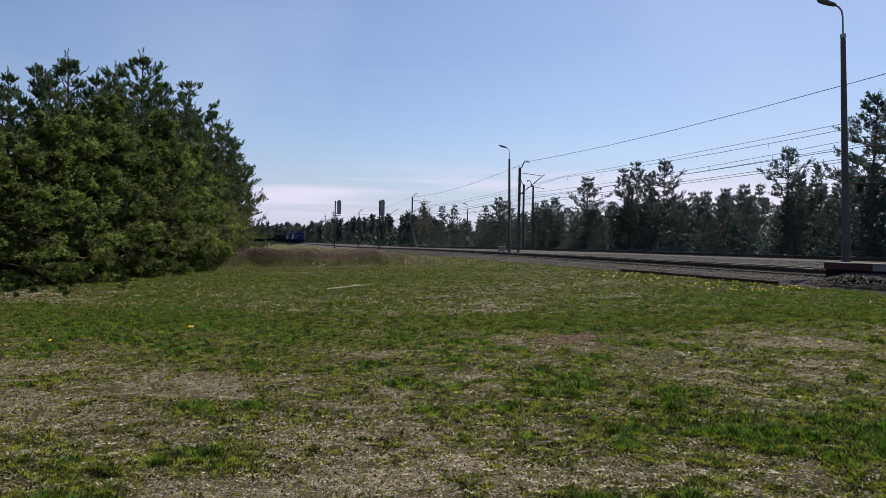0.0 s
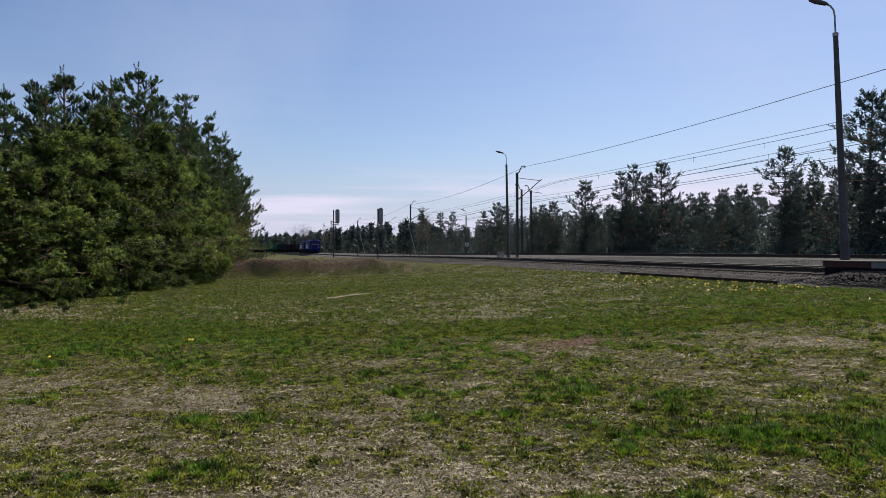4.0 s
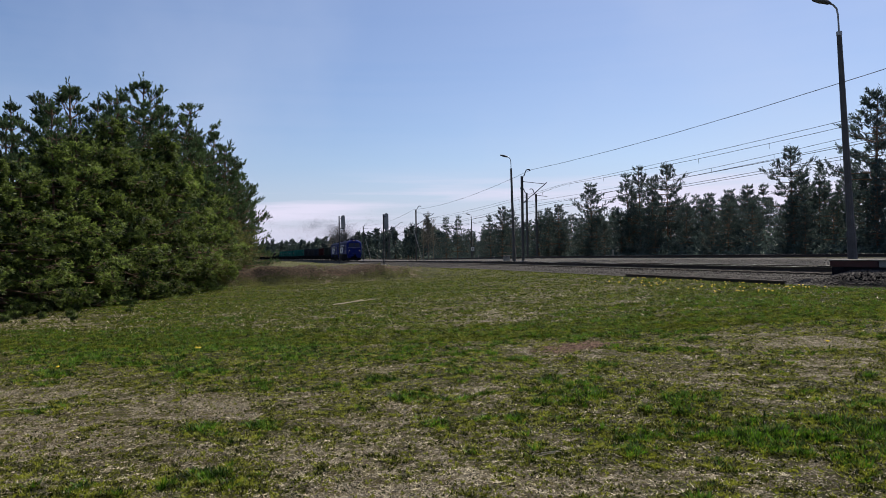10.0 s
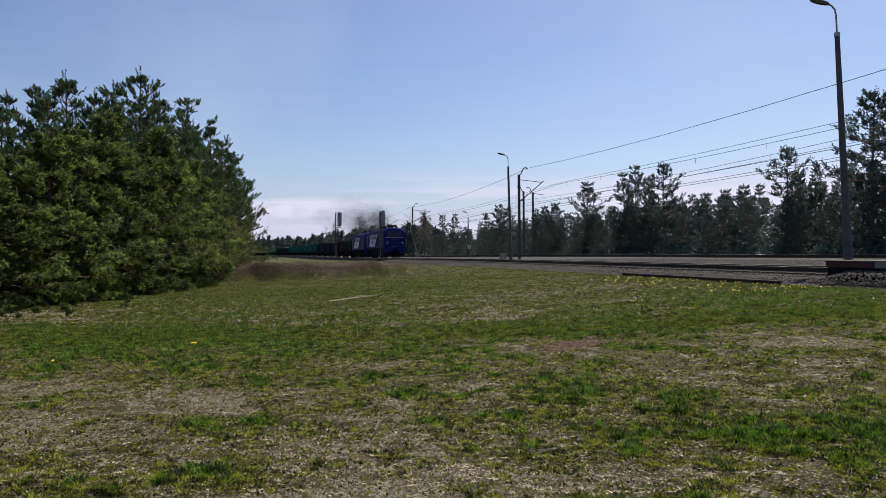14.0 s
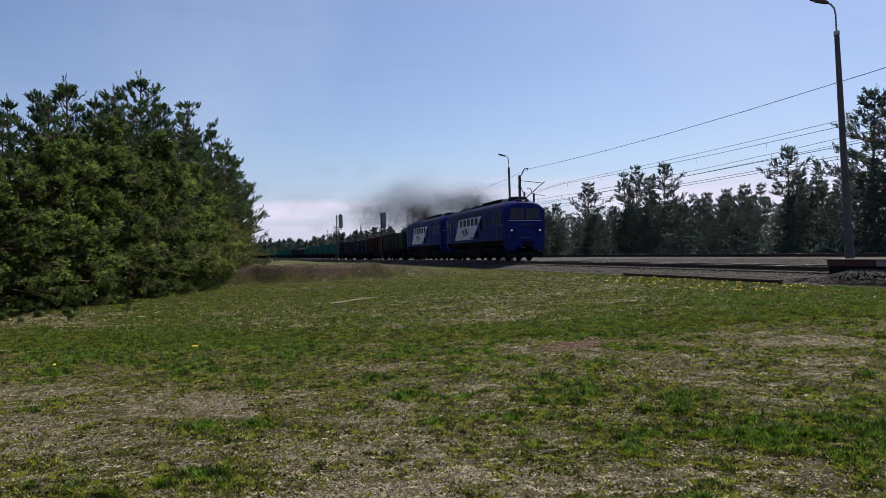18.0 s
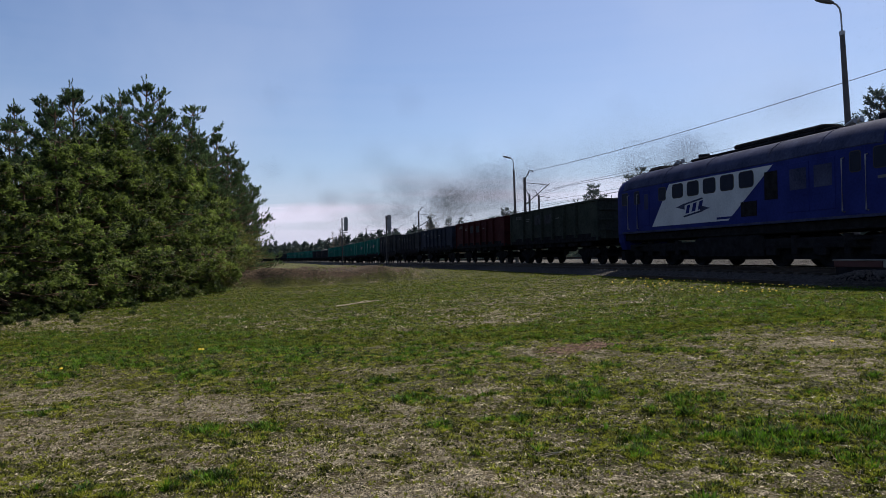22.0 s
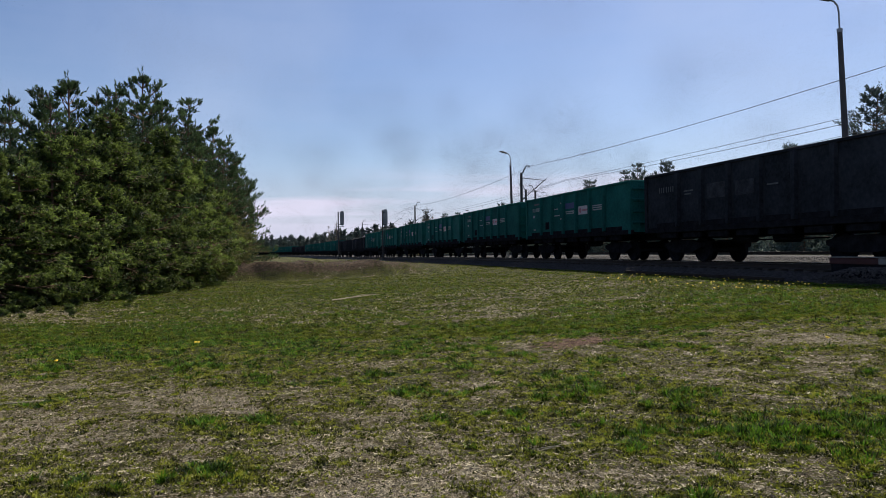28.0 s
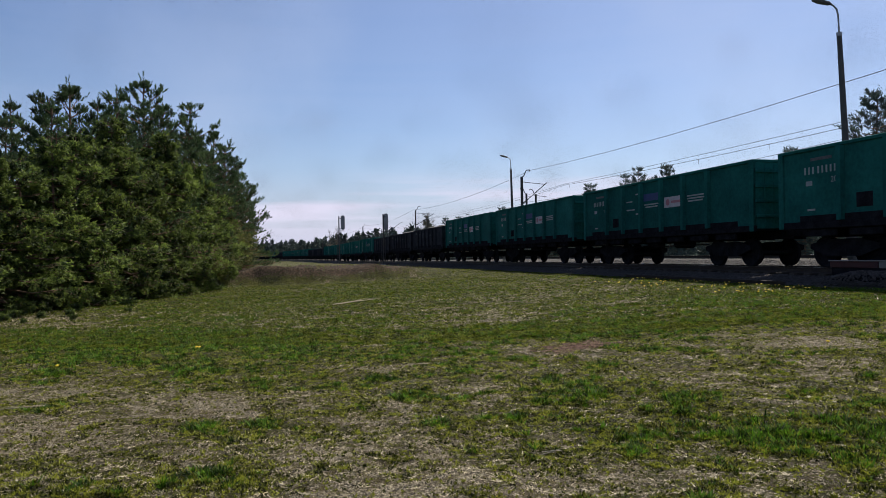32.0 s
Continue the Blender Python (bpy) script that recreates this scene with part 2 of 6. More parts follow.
CONCRETE = surface("weathered_concrete", (0.14, 0.133, 0.1225), (0.252, 0.245, 0.231), 0.9, 0, 2, 30, 0.3)
POLE = surface("dark_spun_concrete", (0.052, 0.048, 0.047), (0.098, 0.093, 0.090), 0.85, 0, 2, 30, 0.3)
STEEL = surface("galvanised_steel", (0.20, 0.20, 0.20), (0.33, 0.33, 0.33), 0.5, 0.7, 5, 40, 0.1)
DARK_STEEL = surface("dark_painted_steel", (0.025, 0.025, 0.027), (0.06, 0.06, 0.062), 0.6, 0.2, 5, 40, 0.1)
GREY_PAINT = surface("grey_signal_paint", (0.085, 0.085, 0.09), (0.14, 0.14, 0.145), 0.7, 0, 3, 30, 0.1, spec=0.2)
BOARD_GREY = surface("grey_backboard_paint", (0.16, 0.16, 0.165), (0.27, 0.27, 0.275), 0.6, 0, 1.5, 20, 0.1)
WHITE_PAINT = surface("white_paint", (0.66, 0.66, 0.64), (0.82, 0.82, 0.80), 0.6, 0, 5, 30, 0.1)
# red set deep: the shade on the wall's near face is in the colour
RED_PAINT = surface("shade_darkened_red_paint", (0.036, 0.008, 0.009), (0.062, 0.013, 0.014), 0.6, 0, 5, 30, 0.1)
WIRE = surface("copper_wire", (0.06, 0.055, 0.05), (0.12, 0.11, 0.10), 0.6, 0.5, 4, 40, 0.0)
BARK = surface("pine_bark", (0.06, 0.04, 0.028), (0.19, 0.115, 0.07), 0.95, 0, 3, 24, 0.8, 0.02)
TWIG = surface("pale_twig", (0.10, 0.085, 0.06), (0.22, 0.19, 0.14), 0.95, 0, 3, 24, 0.5)
NEEDLES = foliage("pine_needles", (0.016, 0.032, 0.017), (0.100, 0.158, 0.062), 0.40, 1.2)
# bluer than NEEDLES: the haze before the far wood is put into the colour
HAZED_NEEDLES = foliage("hazed_pine_needles", (0.023, 0.038, 0.040), (0.092, 0.128, 0.115), 0.4)
# strong clump tones imitate sunlit sprays and the shaded gaps between them
LEAVES = foliage("young_leaves", (0.016, 0.030, 0.009), (0.180, 0.245, 0.052), 0.45, 2.2, 1.3, clump=(-0.3, 0.75))
BUSH = foliage("bush_leaves", (0.0468, 0.0546, 0.01716), (0.1404, 0.1482, 0.0429), 0.5)
BLADE = foliage("grass_blades", (0.0080, 0.0120, 0.0012), (0.265, 0.290, 0.032), 0.5, 9.0, 1.7, 0.6, 0.14, (-0.40, 0.50), 0.9)
FAR_BLADE = foliage("lawn_blades", (0.019, 0.028, 0.0022), (0.168, 0.200, 0.019), 0.5, 5.0, 1.5, 0.6, 0.14, (-0.35, 0.60), 0.75)
LUSH_BLADE = foliage("lush_grass_blades", (0.005, 0.015, 0.0012), (0.095, 0.205, 0.014), 0.45, 9.0, 1.6, 0.6, 0.14, (-0.35, 0.5), 0.9)
STRAW = foliage("dry_blades", (0.012, 0.0078, 0.0032), (0.66, 0.585, 0.39), 0.3, 12.0, 1.7, 0.6, 0.16, (-0.35, 0.5), 0.9)
CRUMB = foliage("pale_crumbs", (0.02, 0.016, 0.011), (0.34, 0.30, 0.22), 0.0, 11.0, 1.5, 0.95, 0.05)
CLOD = surface("dug_earth", (0.020, 0.014, 0.009), (0.11, 0.078, 0.046), 0.95, 0, 5, 30, 0.6)
RED_CRUMB = foliage("brick_red_crumbs", (0.030, 0.019, 0.015), (0.230, 0.160, 0.130), 0.0, 11.0, 1.8, 0.95, 0.02)
BIRD = surface("dark_plumage", (0.01, 0.01, 0.014), (0.03, 0.03, 0.04), 0.8, 0, 20, 60, 0.0)
DRY_WOOD = surface("pale_dry_wood", (0.22, 0.19, 0.13), (0.38, 0.33, 0.24), 0.9, 0, 4, 40, 0.3)
DANDELION = surface("dandelion_petals", (0.75, 0.50, 0.02), (0.85, 0.65, 0.03), 0.7, 0, 20, 60, 0.0)
LOCO_BLUE = surface("blue_loco_paint", (0.011, 0.0160, 0.085), (0.020, 0.029, 0.145), 0.5, 0, 1.2, 14, 0.08, spec=0.12)
LOCO_ROOF = surface("sooty_blue_roof", (0.019, 0.023, 0.050), (0.052, 0.060, 0.110), 0.6, 0, 1.5, 14, 0.15, spec=0.12)
LOCO_WHITE = surface("grey_white_loco_paint", (0.30, 0.32, 0.36), (0.42, 0.44, 0.48), 0.5, 0, 1.2, 14, 0.05)
UNDER = surface("sooty_running_gear", (0.006, 0.0066, 0.0085), (0.022, 0.022, 0.026), 0.95, 0.0, 4, 30, 0.3, spec=0.1)
GLASS = surface("dark_cab_glass", (0.016, 0.019, 0.032), (0.026, 0.030, 0.048), 0.25, 0, 2, 20, 0.0, spec=0.08)
# paler and bluer than GLASS: part of the reflected sky is in the colour
WINDSCREEN = surface("sky_tinted_windscreen_glass", (0.03, 0.034, 0.05), (0.045, 0.05, 0.07), 0.10, 0, 2, 20, 0.0, spec=0.2)
RUBBER = surface("black_rubber", (0.012, 0.012, 0.012), (0.025, 0.025, 0.025), 0.8, 0, 5, 40, 0.1)
LAMP_ON = glow("lit_headlight", (1.0, 0.86, 0.60), 0.12)
LAMP_TOP = glow("lit_top_lamp", (1.0, 0.66, 0.35), 0.12)
WAGON_GREEN = surface("green_wagon_paint", (0.010, 0.068, 0.062), (0.019, 0.132, 0.114), 0.6, 0, 0.8, 9, 0.15, vary=0.14, spec=0.12)
WAGON_DARK = surface("sooty_dark_wagon_paint", (0.0125, 0.0138, 0.0168), (0.036, 0.040, 0.048), 0.7, 0, 0.8, 9, 0.25, vary=0.15, spec=0.12)
WAGON_MUD = surface("dirty_olive_wagon_paint", (0.0160, 0.0205, 0.0180), (0.044, 0.052, 0.045), 0.7, 0, 0.8, 9, 0.25, spec=0.12)
WAGON_RED = surface("dark_red_wagon_paint", (0.023, 0.0058, 0.0078), (0.048, 0.0112, 0.0135), 0.6, 0, 0.8, 9, 0.25, spec=0.12)
WAGON_NAVY = surface("blackish_blue_wagon_paint", (0.0105, 0.0135, 0.0230), (0.029, 0.0350, 0.052), 0.65, 0, 0.8, 9, 0.25, spec=0.12)
COAL = surface("black_coal", (0.008, 0.008, 0.009), (0.035, 0.035, 0.037), 0.7, 0, 3, 14, 1.0, 0.08)
MARKING = surface("chalky_white_lettering", (0.19, 0.22, 0.21), (0.32, 0.35, 0.34), 0.7, 0, 4, 30, 0.0)
SCUFF = surface("scuffed_paint", (0.018, 0.019, 0.022), (0.065, 0.068, 0.078), 0.8, 0, 3, 30, 0.1, spec=0.1)
DIM_MARKING = surface("faded_lettering", (0.04, 0.043, 0.045), (0.115, 0.12, 0.125), 0.8, 0, 4, 30, 0.0)
PALE_SIGN = surface("pale_pink_sign", (0.38, 0.34, 0.35), (0.50, 0.45, 0.46), 0.6, 0, 4, 30, 0.0)
SIGN_RED = surface("sign_red", (0.36, 0.13, 0.15), (0.46, 0.19, 0.21), 0.6, 0, 4, 30, 0.0)
PATCH_BLUE = surface("blue_painted_patch", (0.010, 0.030, 0.115), (0.016, 0.042, 0.16), 0.6, 0, 4, 30, 0.0)
SMOKE = surface("diesel_soot", (0.09, 0.083, 0.085), (0.14, 0.13, 0.13), 1.0, 0, 3, 20, 0.0, spec=0.0)


# ---- building helpers ----
class Shape:
    """Collects corners and faces of one mesh."""

    def __init__(self):
        self.v, self.f = [], []

    def add(self, vs, fs):
        k = len(self.v)
        self.v.extend(tuple(p) for p in vs)
        self.f.extend(tuple(i + k for i in f) for f in fs)
        return self

    def box(self, x0, y0, z0, x1, y1, z1, chamfer=0.0):
        if not chamfer:
            vs = [(x, y, z) for x in (x0, x1) for y in (y0, y1) for z in (z0, z1)]
            return self.add(vs, [(0, 1, 3, 2), (4, 6, 7, 5), (0, 4, 5, 1), (2, 3, 7, 6), (0, 2, 6, 4), (1, 5, 7, 3)])
        c = chamfer
        ring = [(x0 + c, y0), (x1 - c, y0), (x1, y0 + c), (x1, y1 - c), (x1 - c, y1), (x0 + c, y1), (x0, y1 - c), (x0, y0 + c)]
        cx, cy = (x0 + x1) / 2, (y0 + y1) / 2
        inner = [(cx + (x - cx) * (1 - 2 * c / (x1 - x0)), cy + (y - cy) * (1 - 2 * c / (y1 - y0))) for x, y in ring]
        return self.loft([[(x, y, z0) for x, y in inner], [(x, y, z0 + c) for x, y in ring],
                          [(x, y, z1 - c) for x, y in ring], [(x, y, z1) for x, y in inner]])

    def loft(self, rings, caps=True):
        n, vs, fs = len(rings[0]), [p for r in rings for p in r], []
        for j in range(len(rings) - 1):
            for i in range(n):
                fs.append((j * n + i, j * n + (i + 1) % n, (j + 1) * n + (i + 1) % n, (j + 1) * n + i))
        if caps:
            fs.append(tuple(reversed(range(n))))
            fs.append(tuple(range((len(rings) - 1) * n, len(rings) * n)))
        return self.add(vs, fs)

    def tube(self, points, radii, sides=8):
        rings = []
        for i, p in enumerate(points):
            p = Vector(p)
            d = (Vector(points[min(i + 1, len(points) - 1)]) - Vector(points[max(i - 1, 0)])).normalized()
            u = d.cross(Vector((0, 0, 1)))
            u = Vector((1, 0, 0)) if u.length < 0.01 else u.normalized()
            w = d.cross(u).normalized()
            r = radii[i] if isinstance(radii, (list, tuple)) else radii
            rings.append([p + r * (math.cos(q) * u + math.sin(q) * w) for q in [2 * math.pi * j / sides for j in range(sides)]])
        return self.loft(rings)

    def disc(self, centre, axis, radius, thick, sides=16):
        c, d = Vector(centre), Vector(axis).normalized() * thick / 2
        return self.tube([c - d, c + d], radius, sides)

    def mesh(self, name, mat, smooth=False):
        me = bpy.data.meshes.new(name)
        me.from_pydata(self.v, [], self.f)
        me.materials.append(mat)
        if smooth:
            me.polygons.foreach_set("use_smooth", [True] * len(me.polygons))
            me.set_sharp_from_angle(angle=radians(35))
        me.validate()
        return me


def fast_mesh(name, verts, loops, sides, mat):
    """A mesh of many alike faces from arrays."""
    me = bpy.data.meshes.new(name)
    me.vertices.add(len(verts))
    me.vertices.foreach_set("co", np.asarray(verts, np.float32).ravel())
    nf = len(loops) // sides
    me.loops.add(len(loops))
    me.loops.foreach_set("vertex_index", np.asarray(loops, np.int32))
    me.polygons.add(nf)
    me.polygons.foreach_set("loop_start", np.arange(nf, dtype=np.int32) * sides)
    me.materials.append(mat)
    me.update(calc_edges=True)
    return me


def part(name, data, parent, label="", m=None):
    """Links a mesh as one part under a thing or a part."""
    ob = new(name, data)
    ob.parent = parent
    if m is not None:
        ob.matrix_basis = m
    if label:
        ob["label"] = label
    return ob


def thing(name, label, category, m=None, group="", data=None):
    ob = new(name, data)
    if m is not None:
        ob.matrix_basis = m
    return tagged(ob, label, category, group)


def smooth(a, b, x):
    t = np.clip((x - a) / (b - a), 0, 1)
    return t * t * (3 - 2 * t)


# ---- the line of the railway ----
SLOPE, CROSS, BEND, RADIUS = 0.2555, 17.802, 149.7, 1744.0
LEAN = math.atan(SLOPE)
AHEAD = np.array((math.sin(LEAN), -math.cos(LEAN)))      # the way the train goes
AWAY = np.array((math.cos(LEAN), math.sin(LEAN)))
START = np.array((CROSS - SLOPE * BEND, BEND))
HUB = START - RADIUS * AWAY


def rail_height(y):
    return 0.96 - 0.40 * smooth(50, 150, y)


def on_line(s, side=0.0):
    """Place and heading (degrees) s metres past the end of the bend, side metres away from the viewer's side."""
    if s >= 0:
        p, turn = START + AHEAD * s + AWAY * side, 0.0
    else:
        turn = -s / RADIUS
        out = math.cos(turn) * AWAY - math.sin(turn) * AHEAD
        p = HUB + out * (RADIUS + side)
    return p[0], p[1], 180 + math.degrees(LEAN + turn)


def across(x, y):
    """Distance from the near track's middle, negative on the viewer's side."""
    straight = (x - CROSS + SLOPE * y) * math.cos(LEAN)
    bent = np.hypot(x - HUB[0], y - HUB[1]) - RADIUS
    past = (x - START[0]) * AHEAD[0] + (y - START[1]) * AHEAD[1]
    return np.where(past > 0, straight, bent)


def hills(x, y, size, seed=0):
    """Smooth value noise from -1 to 1, for arrays."""
    gx, gy = np.asarray(x) / size + seed * 17.3, np.asarray(y) / size - seed * 9.1
    ix, iy = np.floor(gx), np.floor(gy)
    fx, fy = gx - ix, gy - iy
    fx, fy = fx * fx * (3 - 2 * fx), fy * fy * (3 - 2 * fy)

    def h(a, b):
        v = np.sin(a * 127.1 + b * 311.7 + seed * 74.7) * 43758.5453
        return (v - np.floor(v)) * 2 - 1
    return (h(ix, iy) * (1 - fx) + h(ix + 1, iy) * fx) * (1 - fy) + (h(ix, iy + 1) * (1 - fx) + h(ix + 1, iy + 1) * fx) * fy


def bank_at(x, y):
    """The bare earth bank before the line: 0 to 1."""
    foot = 38.0 + 0.8 * hills(x, y, 3.1, 3) + 0.10 * (x + 6)
    rise = smooth(0.0, 1.5, y - foot)
    return rise * (1 - 0.55 * smooth(3.5, 14, y - foot)) * smooth(3.0, -6.5, x) * smooth(-24, -17, x)


def terrain(x, y):
    d = across(x, y)
    sag = 0.40 * smooth(50, 150, y)
    lawn = 0.42 * smooth(-17, -3.4, d) * (1 - 0.5 * smooth(45, 75, y))
    bed = 0.14 * smooth(-3.0, -2.0, d)
    yard = 0.14 * smooth(2.3, 3.4, d) + 0.22 * smooth(3.4, 9, d) - 0.14 * smooth(13, 20, d)
    lawn = lawn + 0.10 * smooth(-6.5, -3.2, d) * (1 - smooth(45, 75, y))
    z = lawn + bed + yard + 0.10 * smooth(14, 22, d) - sag * smooth(-8, -2, d)
    z = z + bank_at(x, y) * (0.84 + 0.16 * hills(x, y, 1.6, 5) + 0.17 * hills(x + 0.9 * y, 0.25 * y, 0.8, 12)) * smooth(-2.5, -6, d)
    rough = 0.03 * hills(x, y, 2.3, 1) + 0.022 * hills(x, y, 0.5, 2)
    clod = 0.011 * hills(x, y, 0.14, 21) + 0.008 * hills(x, y, 0.06, 22)
    z = z + (rough + clod * smooth(17, 12, y) * smooth(2.6, 3.2, y)) * smooth(-2.5, -5, d)
    z = z - 0.35 * smooth(-11.0, -14.5, x) * smooth(12, 18, y) * smooth(70, 50, y)
    return z + 0.4 * smooth(300, 900, np.hypot(x, y))


# worn bare places and lush tufts of the lawn: x, y, half width, half depth, strength
BARE = [(-8.6, 16.6, 2.2, 1.2, 1.0), (-10.6, 18.6, 1.5, 1.2, 1.0), (-0.4, 4.2, 1.3, 0.5, 0.8), (0.9, 4.7, 0.7, 0.4, 0.5), (-1.9, 7.1, 1.0, 0.75, 0.9), (-0.7, 5.3, 1.2, 0.9, 0.6), (-3.0, 6.3, 1.6, 0.9, 0.6), (0.2, 5.0, 1.0, 0.5, 0.6),
        (-1.0, 9.3, 0.7, 0.6, 0.9), (0.7, 7.6, 0.55, 0.35, 0.9), (1.95, 10.4, 0.65, 0.55, 0.25), (4.2, 8.3, 0.6, 0.3, 0.5),
        (5.3, 9.6, 0.8, 0.4, 0.8), (5.8, 22.8, 0.8, 0.9, 0.8), (0.9, 15.5, 1.2, 1.3, 0.8), (4.2, 17.6, 1.2, 1.0, 0.8), (-1.2, 12.6, 0.9, 0.7, 0.5),
        (2.0, 4.6, 0.8, 0.4, 0.5), (-4.2, 7.9, 2.0, 0.7, 0.5), (3.4, 6.2, 1.0, 0.4, 0.4), (-0.2, 6.6, 0.9, 0.6, 0.6)]
LUSH = [(-4.6, 35.6, 4.5, 1.5, 0.9), (-2.05, 6.25, 0.5, 0.3, 0.9), (-1.55, 4.75, 0.5, 0.35, 0.9), (0.25, 6.3, 0.35, 0.2, 0.8), (1.5, 6.9, 0.8, 0.9, 0.35),
        (2.4, 6.8, 0.35, 0.25, 0.6), (-4.6, 12.0, 3.0, 2.4, 0.55), (2.9, 5.0, 1.2, 0.7, 0.45), (4.4, 5.6, 1.4, 1.0, 0.55), (3.2, 4.2, 1.0, 0.5, 0.4),
        (2.2, 13.2, 2.2, 1.6, 0.4), (6.5, 15.5, 3.0, 3.0, 0.4), (-3.0, 26.0, 5.0, 6.0, 0.45), (1.0, 4.2, 0.5, 0.35, 0.6),
        (-7.5, 20.0, 4.0, 6.0, 0.35), (8.5, 20.0, 4.0, 4.0, 0.4)]


def turf(x, y):
    """How green the lawn is, from 0 (bare) to 1."""
    near = smooth(13, 7.5, y)
    g = 0.72 - 0.12 * near + 0.14 * hills(x, y, 1.7, 4) + 0.16 * hills(x, y, 0.6, 6) + 0.08 * hills(x, y, 5.0, 7) + 0.26 * hills(x, y, 0.25, 8) + 0.22 * hills(x, y, 0.1, 10)
    for cx, cy, rx, ry, k in BARE:
        g = g - k * 0.46 * np.exp(-(((x - cx) / rx) ** 2 + ((y - cy) / ry) ** 2))
    for cx, cy, rx, ry, k in LUSH:
        g = g + k * 0.6 * np.exp(-(((x - cx) / rx) ** 2 + ((y - cy) / ry) ** 2))
    return np.clip(g, 0, 1)


def spread(lo, hi, step, far):
    """Even steps between lo and hi, then ever wider ones out to far."""
    line, g = list(np.arange(lo, hi, step)), step
    while line[-1] < far:
        g *= 1.25
        line.append(line[-1] + g)
    g = step
    while line[0] > -far:
        g *= 1.25
        line.insert(0, line[0] - g)
    return np.array(line)


def build_ground():
    xs, ys = spread(-24, 30, 0.22, 2600), spread(1, 62, 0.22, 2600)
    xs = np.concatenate([xs[xs < -7], np.arange(-7, 7.5, 0.042), xs[xs > 7.5]])       # finer where the worn lawn lies nearest
    ys = np.concatenate([ys[ys < 3], np.arange(3, 9, 0.042), np.arange(9, 16, 0.06), ys[ys > 16]])
    gx, gy = np.meshgrid(xs, ys)
    gz, d = terrain(gx, gy), across(gx, gy)
    verts = np.stack([gx, gy, gz], -1).reshape(-1, 3)
    i = np.arange(len(ys) * len(xs)).reshape(len(ys), len(xs))
    loops = np.stack([i[:-1, :-1], i[:-1, 1:], i[1:, 1:], i[1:, :-1]], -1).ravel()
    me = fast_mesh("ground", verts, loops, 4, TURF)
    me.polygons.foreach_set("use_smooth", np.ones(len(me.polygons), bool))
    gravel = np.where(d < 0, smooth(-3.25, -2.85, d), 1 - 0.9 * smooth(14.5, 17, d)) * (1 - 0.85 * smooth(45, 75, gy) * smooth(1, 4, d))
    bank = bank_at(gx, gy)
    for name, a in (("lush", turf(gx, gy)), ("bank", bank), ("gravel", gravel)):
        me.attributes.new(name, "FLOAT", "POINT").data.foreach_set("value", a.astype(np.float32).ravel())
    tagged(new("ground", me), "worn spring lawn with bare soil patches and gravel yard", "ground", kind="structure")


build_ground()


# ---- tracks ----
def sweep(profile, s_list, side, lift=0.0):
    """A profile (across, up from the rail's top) drawn along the line."""
    rings = []
    for s in s_list:
        x, y, head = on_line(s, side)
        c, q = math.cos(radians(head)), math.sin(radians(head))
        z = float(rail_height(y)) + lift
        rings.append([(x + u * c, y + u * q, z + w) for u, w in profile])
    return rings


STATIONS = [-520, -420, -340, -270, -210, -160, -120, -90, -60, -30, 0, 12, 24, 36, 48, 60, 72, 84, 96, 110, 130, 150, 175, 200, 240, 300]
RAIL_PROFILE = [(-0.07, -0.17), (0.07, -0.17), (0.07, -0.155), (0.012, -0.13), (0.012, -0.045), (0.036, -0.035),
                (0.036, 0.0), (-0.036, 0.0), (-0.036, -0.035), (-0.012, -0.045), (-0.012, -0.13), (-0.07, -0.155)]
HEAD_PROFILE = [(-0.03, 0.001), (0.03, 0.001), (0.03, 0.003), (-0.03, 0.003)]


def build_track(name, side, gauge, lift, label, stone):
    bed = tagged(new(name, Shape().loft(sweep([(-2.9, -0.62), (2.9, -0.62), (1.75, -0.27), (1.55, -0.23), (-1.55, -0.23), (-1.75, -0.27)],
                                              STATIONS, side, lift)).mesh("ballast_bed", stone)),
                 label, "railway track", kind="structure")
    for u in (-gauge / 2, gauge / 2):
        rail = part("rail", Shape().loft(sweep([(u + a, b) for a, b in RAIL_PROFILE], STATIONS, side, lift)).mesh("rail", RUST), bed)
        if stone is BALLAST:
            part("rail_head", Shape().loft(sweep([(u + a, b) for a, b in HEAD_PROFILE], STATIONS, side, lift)).mesh("rail_head", BRIGHT), rail)
    return bed


near_track = build_track("track_near", 0.0, 1.56, 0.0, "broad-gauge track on dark timber sleepers in stone ballast", BALLAST)
far_track = build_track("track_far", 10.5, 1.5, 0.30, "electrified track on stone ballast beyond the gravel yard", BALLAST)
sleeper_mesh = Shape().box(-1.35, -0.12, -0.33, 1.35, 0.12, -0.155, 0.02).mesh("sleeper", SLEEPER)
for k in range(230):
    x, y, head = on_line(30 + k * 0.6)
    part("sleeper", sleeper_mesh, near_track, m=pose(x, y, float(rail_height(y)), 0, 0, head))


